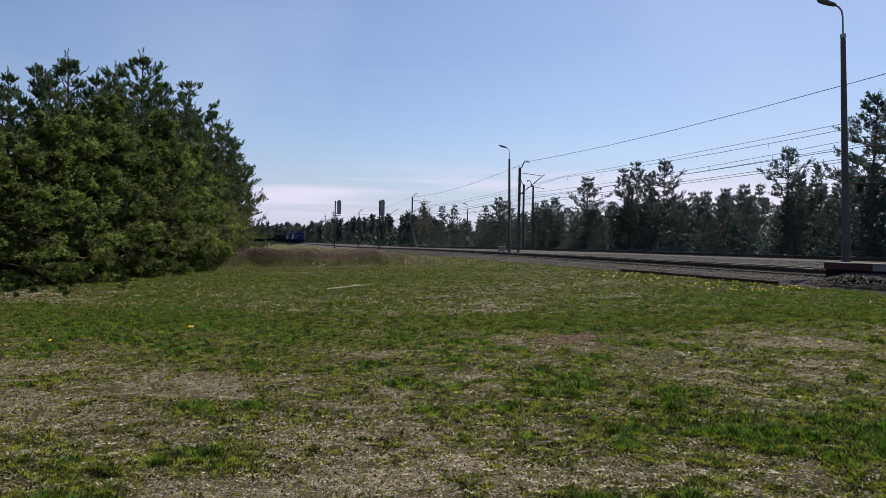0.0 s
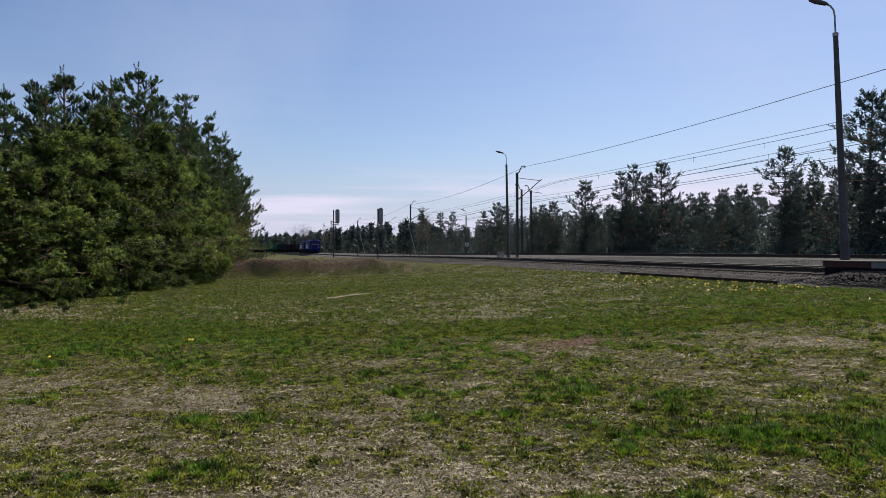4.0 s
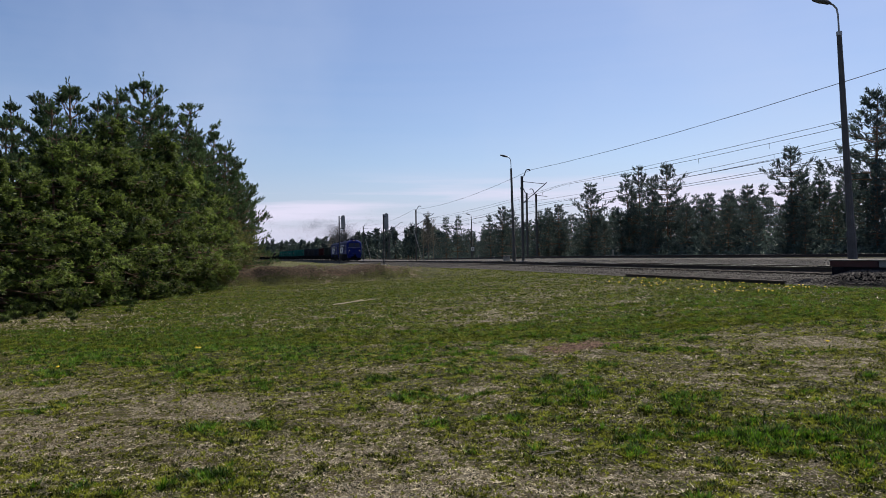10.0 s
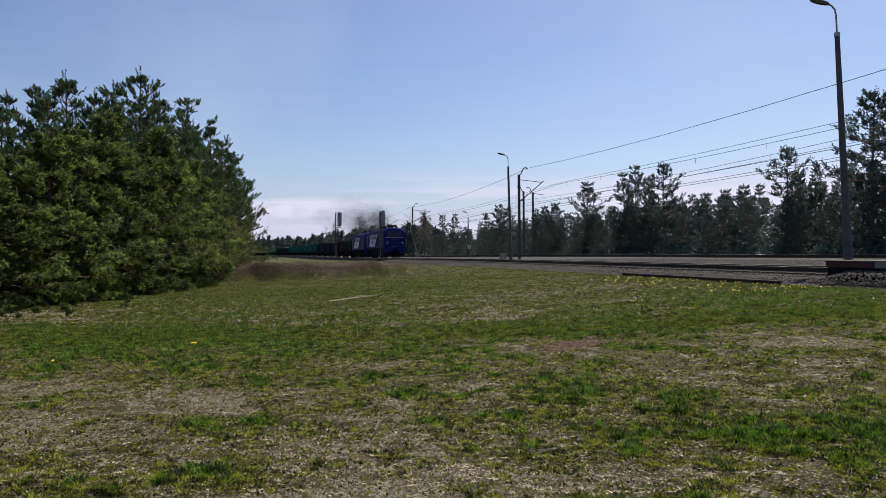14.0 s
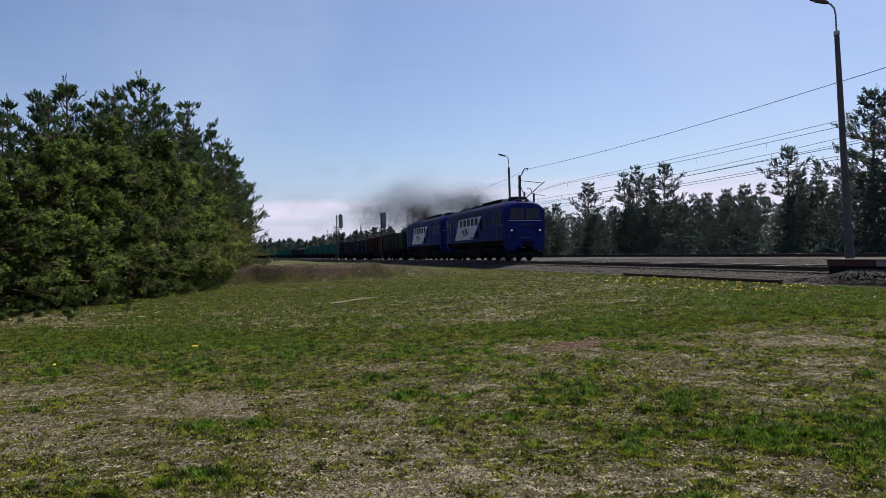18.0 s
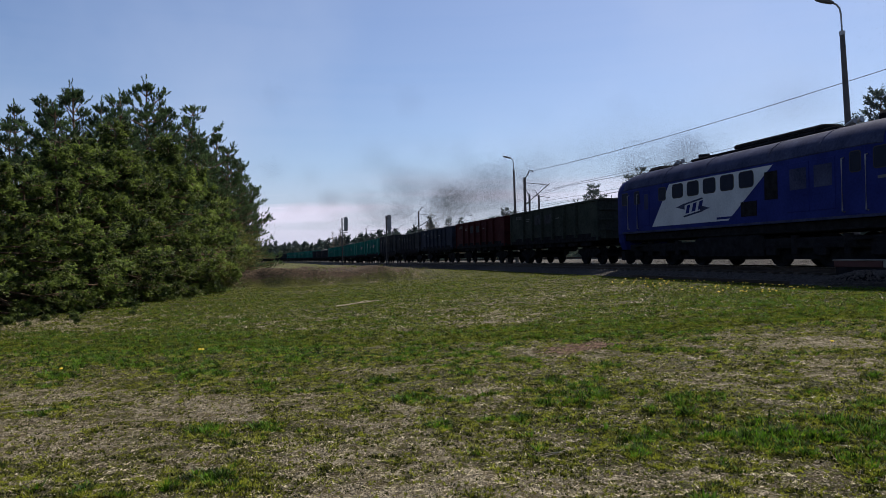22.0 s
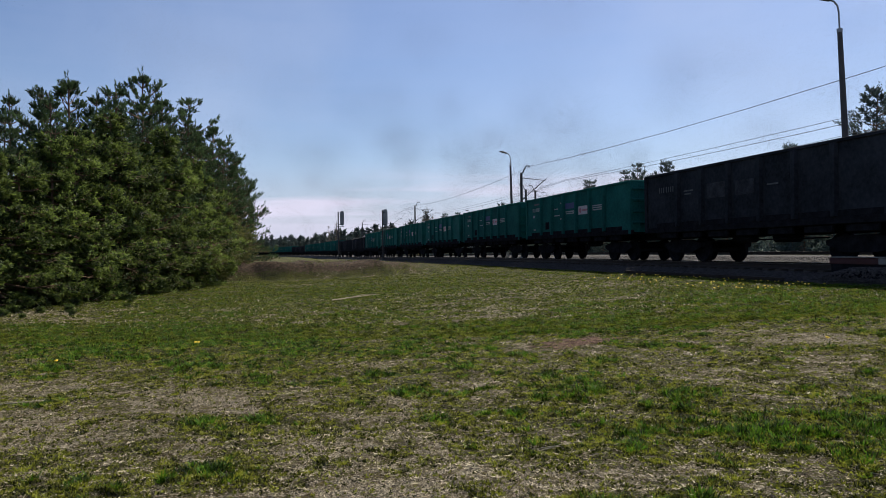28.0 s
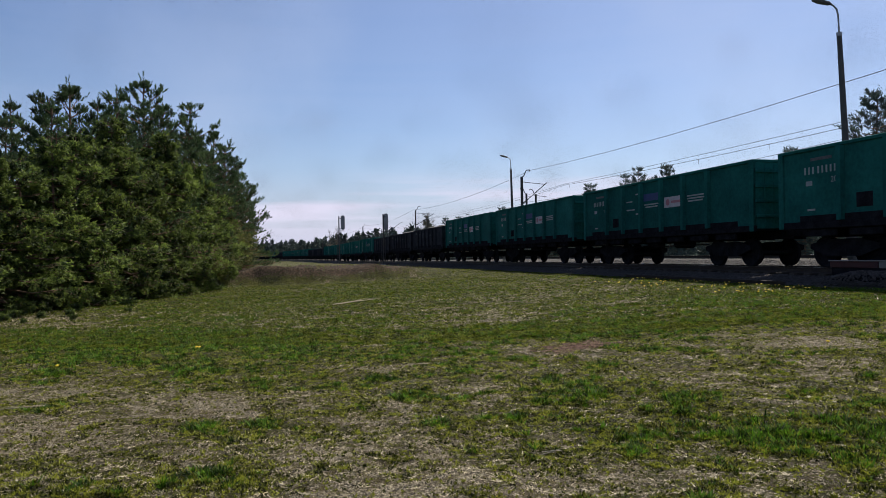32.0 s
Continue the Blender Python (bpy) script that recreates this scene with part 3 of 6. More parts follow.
def build_stones(name, label, count, s0, s1, d0, d1, size, seed, stone):
    """Loose ballast stones strewn along the line, as one heap."""
    rng = np.random.default_rng(seed)
    s = s1 - (s1 - s0) * rng.random(count) ** 1.35
    d = d0 + (d1 - d0) * rng.random(count)
    p = START[None, :] + AHEAD[None, :] * s[:, None] + AWAY[None, :] * d[:, None]
    slope = np.interp(np.abs(d), (0, 1.55, 1.75, 2.9), (-0.23, -0.23, -0.27, -0.62))
    top = rail_height(p[:, 1]) + slope
    slope = np.maximum(slope, np.where(d < 0, np.interp(-d, (1.7, 1.9, 2.2, 2.55, 3.0), (-0.3, -0.05, -0.03, -0.14, -0.43)), -9) - 0.25 * (1 - smooth(133.2, 135, s)) - 9.0 * (s < 133.2))
    top = rail_height(p[:, 1]) + slope
    z = np.where(np.abs(d) < 2.9, np.maximum(top, terrain(p[:, 0], p[:, 1])), terrain(p[:, 0], p[:, 1]))
    octa = np.array([(1, 0, 0), (-1, 0, 0), (0, 1, 0), (0, -1, 0), (0, 0, 1), (0, 0, -1)], float)
    tri = np.array([(0, 2, 4), (2, 1, 4), (1, 3, 4), (3, 0, 4), (2, 0, 5), (1, 2, 5), (3, 1, 5), (0, 3, 5)])
    r = size * (0.5 + rng.random((count, 1, 1)))
    v = octa[None] * r * (0.7 + 0.6 * rng.random((count, 6, 3)))
    a = rng.random(count) * 6.28
    ca, sa = np.cos(a)[:, None], np.sin(a)[:, None]
    v = np.stack([v[..., 0] * ca - v[..., 1] * sa, v[..., 0] * sa + v[..., 1] * ca, v[..., 2] * 0.8], -1)
    v += np.stack([p[:, 0], p[:, 1], z + 0.3 * size], -1)[:, None, :]
    loops = (tri[None] + 6 * np.arange(count)[:, None, None]).ravel()
    tagged(new(name, fast_mesh(name, v.reshape(-1, 3), loops, 3, stone)), label, "ballast", kind="stuff")


build_stones("ballast_stones", "loose grey and brown ballast stones beside the rails", 64000, 40, 150, -3.1, -1.5, 0.027, 11, PEBBLE)
build_stones("yard_stones", "pale crushed stone strewn between the tracks", 14000, 70, 145, 1.5, 8.0, 0.028, 12, YARD_STONE)

# a disused rail on sleepers at the edge of the ballast
old_rail = thing("old_rail", "disused rusty rail lying at the edge of the ballast", "rail")
lay = [(124.3, -3.12), (133.25, -3.15)]
ends = []
for s, d in lay:
    p = START + AHEAD * s + AWAY * d
    ends.append(Vector((p[0], p[1], float(terrain(p[0], p[1])) - 0.005)))
run = (ends[1] - ends[0]).normalized()
sidew = run.cross(Vector((0, 0, 1)))
part("rail_bar", Shape().loft([[e + sidew * u * 1.2 + Vector((0, 0, w + 0.12)) for u, w in RAIL_PROFILE] for e in ends]).mesh("rail_bar", RUST), old_rail)
heap = [[(u, w) for u, w in ((-3.0, -0.43), (-2.55, -0.14), (-2.2, -0.03), (-1.9, -0.05), (-1.7, -0.3), (-1.7, -0.5))]] * 3
rings = sweep(heap[0], [133.2, 135.0, 150.0], 0.0)
rings[0] = [(x, y, z - 0.25) for x, y, z in rings[0]]
tagged(new("ballast_heap", Shape().loft(rings).mesh("ballast_heap", BALLAST)), "heaped dark ballast along the crossing's edge", "ballast", kind="structure")


# red and white edge wall of the crossing
def build_edge_wall():
    base = START + AHEAD * 133.8 + AWAY * -2.05
    ob = thing("edge_wall", "low concrete edge wall painted red and white beside the rails", "wall",
               pose(base[0], base[1], 0.885, 0, 0, 180 + math.degrees(LEAN)))
    y = 0.0
    for k in range(5):
        part("painted_block", Shape().box(-0.10, y, 0.13, 0.10, y + 1.58, 0.30, 0.015).mesh("painted_block", RED_PAINT if k % 2 == 0 else CONCRETE), ob,
             "red painted block" if k % 2 == 0 else "white painted block")
        y += 1.60
    part("coping", Shape().box(-0.13, -0.02, 0.302, 0.13, y, 0.33, 0.01).mesh("coping", CONCRETE), ob, "worn pale coping")
    # near-black block that stands in for the rail and shadow below the wall
    part("plinth", Shape().box(-0.07, 0.05, -0.5, 0.07, y - 0.05, 0.13).mesh("plinth", UNDER), ob, "near-black base in place of rail and shadow")


build_edge_wall()


# ---- poles, signals and wires ----
def build_street_lamp(x, y, base, height, label, lean=0.0, reach=1.0):
    ob = thing("street_lamp", label, "street lamp", pose(x, y, base, 0, lean, 0), group="yard lamps")
    part("pole", Shape().tube([(0, 0, -0.6), (0, 0, 0.02), (0, 0, height * 0.88)], [0.155, 0.155, 0.092], 10).mesh("pole", POLE, True), ob)
    part("foot", Shape().tube([(0, 0, -0.6), (0, 0, 1.0), (0, 0, 1.25)], [0.172, 0.172, 0.15], 10).mesh("foot", POLE, True), ob)
    part("sleeve", Shape().tube([(0, 0, height * 0.875), (0, 0, height * 0.89)], 0.108, 10).mesh("sleeve", STEEL, True), ob)
    top = [(0, 0, height * 0.885), (0, 0, height * 0.955), (-0.04, 0, height * 0.98), (-0.16 * reach, 0, height * 0.995), (-0.3 * reach, 0, height + 0.02)]
    part("arm", Shape().tube(top, 0.035, 8).mesh("arm", STEEL, True), ob)
    hd = Shape()
    rings = []
    for q, w, h in ((0.0, 0.05, 0.04), (0.12, 0.12, 0.08), (0.45, 0.16, 0.10), (0.68, 0.12, 0.07), (0.76, 0.03, 0.02)):
        rings.append([(-0.25 * reach - q, w * math.cos(a), height + 0.02 + q * 0.28 + h * math.sin(a)) for a in [6.2832 * j / 10 for j in range(10)]])
    lamp = part("lamp_head", hd.loft(rings).mesh("lamp_head", GREY_PAINT, True), ob, "grey teardrop lamp housing")
    return ob


def build_signal(x, y, base, height, turn, off, w):
    ob = thing("light_signal", "railway colour-light signal with oval grey backboard, seen from behind", "signal", pose(x, y, base, 0, 0, turn), group="light signals")
    part("mast", Shape().tube([(0, 0, -0.5), (0, 0, height)], 0.085, 10).mesh("mast", DARK_STEEL, True), ob)
    part("footing", Shape().box(-0.35, -0.35, -0.5, 0.35, 0.35, 0.12, 0.04).mesh("footing", CONCRETE), ob)
    h = 2.15
    ring = []
    for j in range(24):
        a = 6.2832 * (j + 0.5) / 24
        ring.append((off + w * math.cos(a), (h / 2 - w) * (1 if math.sin(a) > 0 else -1) + w * math.sin(a)))
    zc = height - 0.95
    board = part("backboard", Shape().loft([[(u, -0.03, zc + v) for u, v in ring], [(u, 0.03, zc + v) for u, v in ring]]).mesh("backboard", BOARD_GREY), ob, "oval grey backboard")
    part("lamp_case", Shape().box(off - 0.17, 0.04, zc - 0.75, off + 0.17, 0.32, zc + 0.75, 0.04).mesh("lamp_case", DARK_STEEL), board)
    part("bracket", Shape().box(0.0, -0.05, zc - 0.95, off + 0.1, 0.05, zc - 0.87).mesh("bracket", DARK_STEEL), ob)
    part("bracket", Shape().box(0.0, -0.05, zc + 0.6, 0.3, 0.05, zc + 0.68).mesh("bracket", DARK_STEEL), ob)
    rails = Shape()
    for u in (-0.24, 0.24):
        rails.tube([(u, -0.16, 0.3), (u, -0.16, zc - 0.9)], 0.02, 5)
    for k in range(int((zc - 1.3) / 0.35)):
        rails.tube([(-0.24, -0.16, 0.5 + k * 0.35), (0.24, -0.16, 0.5 + k * 0.35)], 0.012, 4)
    part("ladder", rails.mesh("ladder", DARK_STEEL), ob)
    part("platform", Shape().box(-0.3, -0.5, zc - 1.25, 0.8, 0.3, zc - 1.2).mesh("platform", DARK_STEEL), ob)
    return ob


def build_mast(x, y, base, height, turn, arm=3.0):
    """Overhead-line mast of rolled steel; its horn and arm, if it has one, reach towards its own +x."""
    label = "steel overhead-line mast with cantilever arm" if arm else "plain steel overhead-line mast with a bent horn"
    ob = thing("catenary_mast", label, "mast", pose(x, y, base, 0, 0, turn), group="overhead-line masts")
    part("mast_body", Shape().box(-0.105, -0.08, -0.5, -0.08, 0.08, height).box(0.08, -0.08, -0.5, 0.105, 0.08, height)
         .box(-0.08, -0.012, -0.5, 0.08, 0.012, height).mesh("mast_body", POLE), ob)
    part("mast_footing", Shape().box(-0.3, -0.3, -0.5, 0.3, 0.3, 0.18, 0.04).mesh("mast_footing", CONCRETE), ob)
    part("top_horn", Shape().tube([(0.02, 0, height - 0.3), (0.06, 0, height - 0.02), (0.2, 0, height + 0.04), (0.42, 0, height + 0.54), (0.52, 0, height + 0.63), (0.80, 0, height + 0.65)],
                                  0.05, 6).mesh("top_horn", DARK_STEEL, True), ob)
    part("horn_insulator", Shape().tube([(0.80, 0, height + 0.67), (0.80, 0, height + 0.50)], [0.05, 0.07], 8).mesh("horn_insulator", GREY_PAINT), ob)
    if arm:
        part("tie_rod", Shape().tube([(0.1, 0, height - 0.5), (arm, 0, height - 0.7)], 0.03, 6).mesh("tie_rod", DARK_STEEL), ob)
        part("cantilever", Shape().tube([(0.1, 0, height - 2.55), (arm, 0, height - 0.7), (arm + 0.2, 0, height - 0.56)], 0.042, 6).mesh("cantilever", DARK_STEEL), ob)
        part("steady_arm", Shape().tube([(arm * 0.45, 0, height - 1.72), (arm + 0.2, 0, height - 1.9)], 0.025, 6).mesh("steady_arm", DARK_STEEL), ob)
        ins = Shape()
        for k in range(5):
            q = 0.2 + k * 0.07
            ins.disc((q, 0, height - 2.55 + (q - 0.1) * 1.85 / (arm - 0.1)), (1, 0, 0.8), 0.09, 0.03, 10)
        part("insulator", ins.mesh("insulator", GREY_PAINT), ob, "ribbed grey insulator")
    return ob


def build_yard_arm(x, y, z):
    """A slanting bracket clamped to the top of a plain mast."""
    thing("mast_bracket", "slanting steel bracket at the top of a mast", "bracket",
          data=Shape().tube([(x, y - 0.1, z - 0.3), (x + 2.4, y - 0.1, z + 1.6), (x + 2.9, y - 0.1, z + 1.7)], 0.05, 6).mesh("mast_bracket", STEEL, True))


def aside(y, d):
    """x of the point at depth y that lies d metres across from the near track."""
    return CROSS - SLOPE * y + d / math.cos(LEAN)


build_street_lamp(16.10, 28.0, 1.02, 10.2, "tall concrete lamp post with teardrop lamp behind the track", lean=-2.3)
build_street_lamp(6.69, 68.0, 0.95, 9.85, "concrete lamp post with a bent arm between the tracks", lean=-1.1)
build_street_lamp(5.06, 130.0, 0.80, 8.0, "distant lamp post at the edge of the wood")
build_signal(-15.50, 105.0, 0.1, 7.4, 8, 0.56, 0.31)
build_signal(-7.67, 90.0, 0.35, 6.45, 8, 0.36, 0.28)
MAST_TURN = math.degrees(LEAN)
for y, d, h, arm in ((7.0, 6.5, 8.15, 2.33), (67.0, 6.54, 8.15, 2.33), (119.5, 7.78, 8.8, 3.0), (176.0, 6.9, 8.6, 3.0), (236.0, 7.2, 8.4, 3.0), (300.0, 7.2, 8.4, 3.0)):
    build_mast(aside(y, d), y, float(rail_height(y)) - 0.25, h, MAST_TURN, arm)
for y, d, h in ((89.0, 14.9, 8.4), (90.5, 16.6, 8.4), (118.0, 9.4, 7.1), (155.0, 9.6, 6.6), (215.0, 19.5, 8.4)):
    build_mast(aside(y, d), y, float(rail_height(y)) - 0.1, h, MAST_TURN + 180, 0.0)
build_yard_arm(aside(155.0, 9.6), 155.0, 7.1)


def span_wire(d, h, sag, label, radius=0.014, ys=(300, 236, 176, 119.5, 67, 7, -50), ticks=0.0):
    pts = []
    for a, b in zip(ys[:-1], ys[1:]):
        for k in range(8):
            f = k / 8
            y = a + (b - a) * f
            pts.append((aside(y, d), y, h - 4 * sag * f * (1 - f) - 0.3 * float(smooth(50, 150, y))))
    ob = thing("overhead_wire", label, "wire", data=Shape().tube(pts, radius, 5).mesh("overhead_wire", WIRE), group="overhead wires")
    if ticks:
        for k in range(16):
            y = 14 + k * 6.5
            f = ((ys[-2] - y) / 60) % 1
            z = h - 4 * sag * f * (1 - f) - 0.3 * float(smooth(50, 150, y))
            part("dropper", Shape().tube([(aside(y, d), y, z - ticks), (aside(y, d), y, z)], radius * 0.8, 4).mesh("dropper", WIRE), ob)


span_wire(7.4, 9.45, 0.70, "thin feeder wire along the mast tops", 0.016)
span_wire(10.5, 8.1, 0.30, "upper wire over the far track", 0.013)
span_wire(10.5, 8.0, 0.50, "sagging messenger wire over the far track", 0.014, ticks=0.3)
SIDING = (300, 210, 150, 90, 30, -30)
span_wire(15.3, 8.2, 0.55, "sagging messenger wire over a siding", 0.014, SIDING, ticks=0.3)
span_wire(15.3, 7.75, 0.38, "lower messenger wire over a siding", 0.013, SIDING)
span_wire(15.3, 7.42, 0.05, "contact wire over a siding", 0.020, SIDING)
span_wire(19.5, 7.66, 0.15, "sagging messenger wire at the wood's edge", 0.018, SIDING, ticks=0.25)
span_wire(19.5, 7.40, 0.08, "contact wire at the wood's edge", 0.018, SIDING)


def build_yard_clutter():
    """Small things by the lamp post, marker posts and a number board."""
    x, y = aside(66.0, 4.7), 66.0
    z = float(terrain(x, y))
    box = thing("cable_box", "small grey concrete cable box by the lamp post", "box", pose(x, y, z, 0, 0, 15))
    part("case", Shape().box(-0.28, -0.25, -0.1, 0.28, 0.25, 0.72, 0.03).mesh("case", CONCRETE), box)
    part("lid", Shape().box(-0.32, -0.29, 0.725, 0.32, 0.29, 0.80, 0.02).mesh("lid", CONCRETE), box)
    x2, y2 = aside(65.0, 3.9), 65.0
    z2 = float(terrain(x2, y2))
    for k in range(5):
        q = Shape()
        rings = []
        for r, h in ((0.16, 0.0), (0.22, 0.08), (0.17, 0.19), (0.06, 0.27)):
            rings.append([(r * (1 + 0.25 * math.sin(3 * a + k)) * math.cos(a), r * math.sin(a), h * (1 + 0.2 * math.cos(2 * a + k))) for a in [0.6283 * j for j in range(10)]])
        thing("white_stone", "whitewashed stone at the foot of the lamp post", "stone", pose(x2 + 0.42 * k - 0.9, y2 + 0.3 * math.sin(k * 2.0), z2 - 0.02, 0, 0, 70 * k), "whitewashed stones",
              q.loft(rings).mesh("white_stone", WHITE_PAINT, True))
    for px, py, h, m_ in ((5.6, 118.0, 1.0, CONCRETE), (4.9, 117.5, 1.1, CONCRETE), (8.3, 118.5, 0.9, WHITE_PAINT), (18.6, 78.5, 1.2, CONCRETE)):
        thing("marker_post", "short pale concrete marker post beside the far track", "post", pose(px, py, float(terrain(px, py)), 0, 3, 0), "marker posts",
              Shape().box(-0.09, -0.09, -0.3, 0.09, 0.09, h, 0.02).mesh("marker_post", m_))
    board = thing("number_board", "square white board with black edge on the lamp post", "sign", pose(5.2, 129.75, 2.55))
    part("back", Shape().box(-0.36, -0.02, -0.42, 0.36, 0.02, 0.42).mesh("back", DARK_STEEL), board)
    part("face", Shape().box(-0.29, -0.035, -0.35, 0.29, -0.021, 0.35).mesh("face", WHITE_PAINT), board, "white face")
    part("figure_bar", Shape().box(-0.10, -0.045, -0.2, 0.10, -0.036, 0.2).mesh("figure_bar", DARK_STEEL), board)
    # slanting props of two masts
    for y, d in ((119.5, 7.2), (176.0, 7.2)):
        mx = aside(y, d)
        b = float(rail_height(y)) - 0.25
        thing("mast_prop", "slanting steel prop against an overhead-line mast", "prop", group="mast props",
              data=Shape().tube([(mx + 1.7, y - 0.3, b - 0.2), (mx + 0.2, y - 0.1, b + 5.4)], 0.06, 6).mesh("mast_prop", STEEL))


build_yard_clutter()


# ---- trees ----
def tufts(rng, centres, ways, count, length, width, flat=0.0):
    """Stars of thin blades round each centre, leaning along its way; returns corners and loops."""
    n = len(centres)
    d = rng.normal(size=(n, count, 3)) + np.asarray(ways)[:, None, :] * 1.2
    d[..., 2] += 0.25
    d /= np.linalg.norm(d, axis=-1, keepdims=True)
    u = np.cross(d, rng.normal(size=(n, count, 3)))
    u /= np.linalg.norm(u, axis=-1, keepdims=True) + 1e-9
    c = np.asarray(centres)[:, None, :] + rng.normal(size=(n, count, 3)) * length * 0.22
    ln = length * (0.6 + 0.8 * rng.random((n, count, 1)))
    a = c + u * width * 0.5
    b = c - u * width * 0.5
    t1 = c + d * ln + u * width * 0.22
    t2 = c + d * ln - u * width * 0.22
    v = np.stack([a, b, t2, t1], 2).reshape(-1, 3)
    return v, np.arange(len(v))


def shoots(rng, centres, ways, count, length, width):
    """Upswept bottle-brush shoots: needles set round a short axis at each centre; returns corners and loops."""
    n = len(centres)
    axis = np.asarray(ways) * 0.7 + np.array((0, 0, 0.6)) + rng.normal(size=(n, 3)) * 0.28
    axis /= np.linalg.norm(axis, axis=-1, keepdims=True)
    ln = length * (0.65 + 0.75 * rng.random((n, 1, 1)))
    s = rng.random((n, count, 1))
    out = np.cross(axis[:, None, :], rng.normal(size=(n, count, 3)))
    out /= np.linalg.norm(out, axis=-1, keepdims=True) + 1e-9
    root = np.asarray(centres)[:, None, :] + axis[:, None, :] * ln * s
    d = axis[:, None, :] * (0.55 + 0.5 * s) + out * (0.85 - 0.35 * s)
    u = np.cross(d, rng.normal(size=(n, count, 3)))
    u /= np.linalg.norm(u, axis=-1, keepdims=True) + 1e-9
    tip = root + d * length * 0.42 * (0.7 + 0.5 * rng.random((n, count, 1)))
    v = np.stack([root + u * width * 0.5, root - u * width * 0.5, tip], 2).reshape(-1, 3)
    return v, np.arange(len(v))


def pine(name, seed, height, radius, bare, whorls, mat, label, limbs=5, twigs=8, sprays=4, blades=14, length=0.22, width=0.03,
         ragged=0.35, point=0.8, tips=0.3, lift=0.1, sweep_up=0.6, gap=0.0, leafy=False, fine=True):
    """A tree with whorled limbs that fork into twigs; bottle-brush shoots (or, leafy, tufts of leaves) sit on the outer twigs."""
    rng = np.random.default_rng(seed)
    ob = thing(name, label, "tree", pose(0, 0, -50))
    stem, wood = Shape(), Shape()
    lean = rng.normal(size=2) * 0.02
    trunk = [(lean[0] * z * z / height, lean[1] * z * z / height, z) for z in np.linspace(-0.3, height * 0.98, 9)]
    stem.tube(trunk, [0.024 * height * 0.5 * (1 - 0.93 * k / 8) + 0.012 for k in range(9)], 8)
    cs, ws = [], []
    for k in range(whorls):
        f = (k + rng.random() * 0.55) / whorls
        z = height * (bare + (0.965 - bare) * f)
        reach = radius * (1 - f) ** point * (0.72 + 0.28 * math.sin(min(1, f / 0.25) * math.pi / 2)) + 0.14 * radius * (0.3 + rng.random() * 0.7)
        reach *= min(1.35, max(0.45, 1 + ragged * rng.normal() * 0.6))
        start = rng.random() * 6.28
        n = limbs + int(rng.random() * 2.5) - 1
        for j in range(n):
            if rng.random() < gap:
                continue
            a = start + 6.28 * j / n + rng.normal() * 0.25
            r = max(0.22, reach * min(1.4, max(0.4, 1 + ragged * rng.normal() * 0.6)))
            up = sweep_up * f ** 1.3 + lift + rng.normal() * 0.11
            root = np.array((lean[0] * z * z / height, lean[1] * z * z / height, z))
            tip = root + np.array((math.cos(a) * r, math.sin(a) * r, r * up))
            midp = root + (tip - root) * 0.55 + np.array((0, 0, -0.09 * r))
            wood.tube([root, midp, tip], [0.026 + 0.011 * r, 0.016 + 0.005 * r, 0.007], 4)
            m = max(3, int(twigs * (0.35 + r / radius)))
            t = (tips + (1 - tips) * rng.random(m) ** 0.85)[:, None]
            ctrl = 2 * midp - 0.5 * (root + tip)
            base = root * (1 - t) ** 2 + 2 * ctrl * t * (1 - t) + tip * t * t
            d = (tip - root) / np.linalg.norm(tip - root)
            side = np.array((-math.sin(a), math.cos(a), 0.0)) * (rng.integers(0, 2, (m, 1)) * 2 - 1)
            way = d * 0.75 + side * (0.35 + 0.6 * rng.random((m, 1))) + rng.normal(size=(m, 3)) * 0.2 + np.array((0, 0, 0.22 if not leafy else -0.1))
            way /= np.linalg.norm(way, axis=1, keepdims=True)
            ln = np.minimum(0.95, (0.16 + 0.32 * rng.random((m, 1))) * r * (1.25 - 0.75 * t) + 0.10)
            if fine:
                for b, e in zip(base, base + way * ln):
                    wood.tube([b, e], [0.009, 0.004], 3)
            u = 0.30 + 0.75 * rng.random((m, sprays, 1)) ** 0.8
            p = base[:, None, :] + way[:, None, :] * ln[:, None, :] * u + rng.normal(size=(m, sprays, 3)) * (0.035 if not leafy else 0.065)
            cs.append(p.reshape(-1, 3))
            ws.append(np.repeat(way, sprays, 0))
            cs.append(np.tile(tip, (2, 1)) + rng.normal(size=(2, 3)) * 0.04)
            ws.append(np.tile(d, (2, 1)))
    cs.append(np.array([trunk[-1]] * 4) + rng.normal(size=(4, 3)) * 0.05 - np.array([(0, 0, 0.12 * i) for i in range(4)]))
    ws.append(np.array([(0, 0, 1.0)] * 4))
    make = tufts if leafy else shoots
    v, lo = make(rng, np.concatenate(cs), np.concatenate(ws), blades, length, width)
    part("trunk", stem.mesh("trunk", BARK, True), ob)
    tagged(part("branchwork", wood.mesh("branchwork", BARK, True), ob), kind="stuff")
    part("crown", fast_mesh("crown", v, lo, 4 if leafy else 3, mat), ob)
    return ob


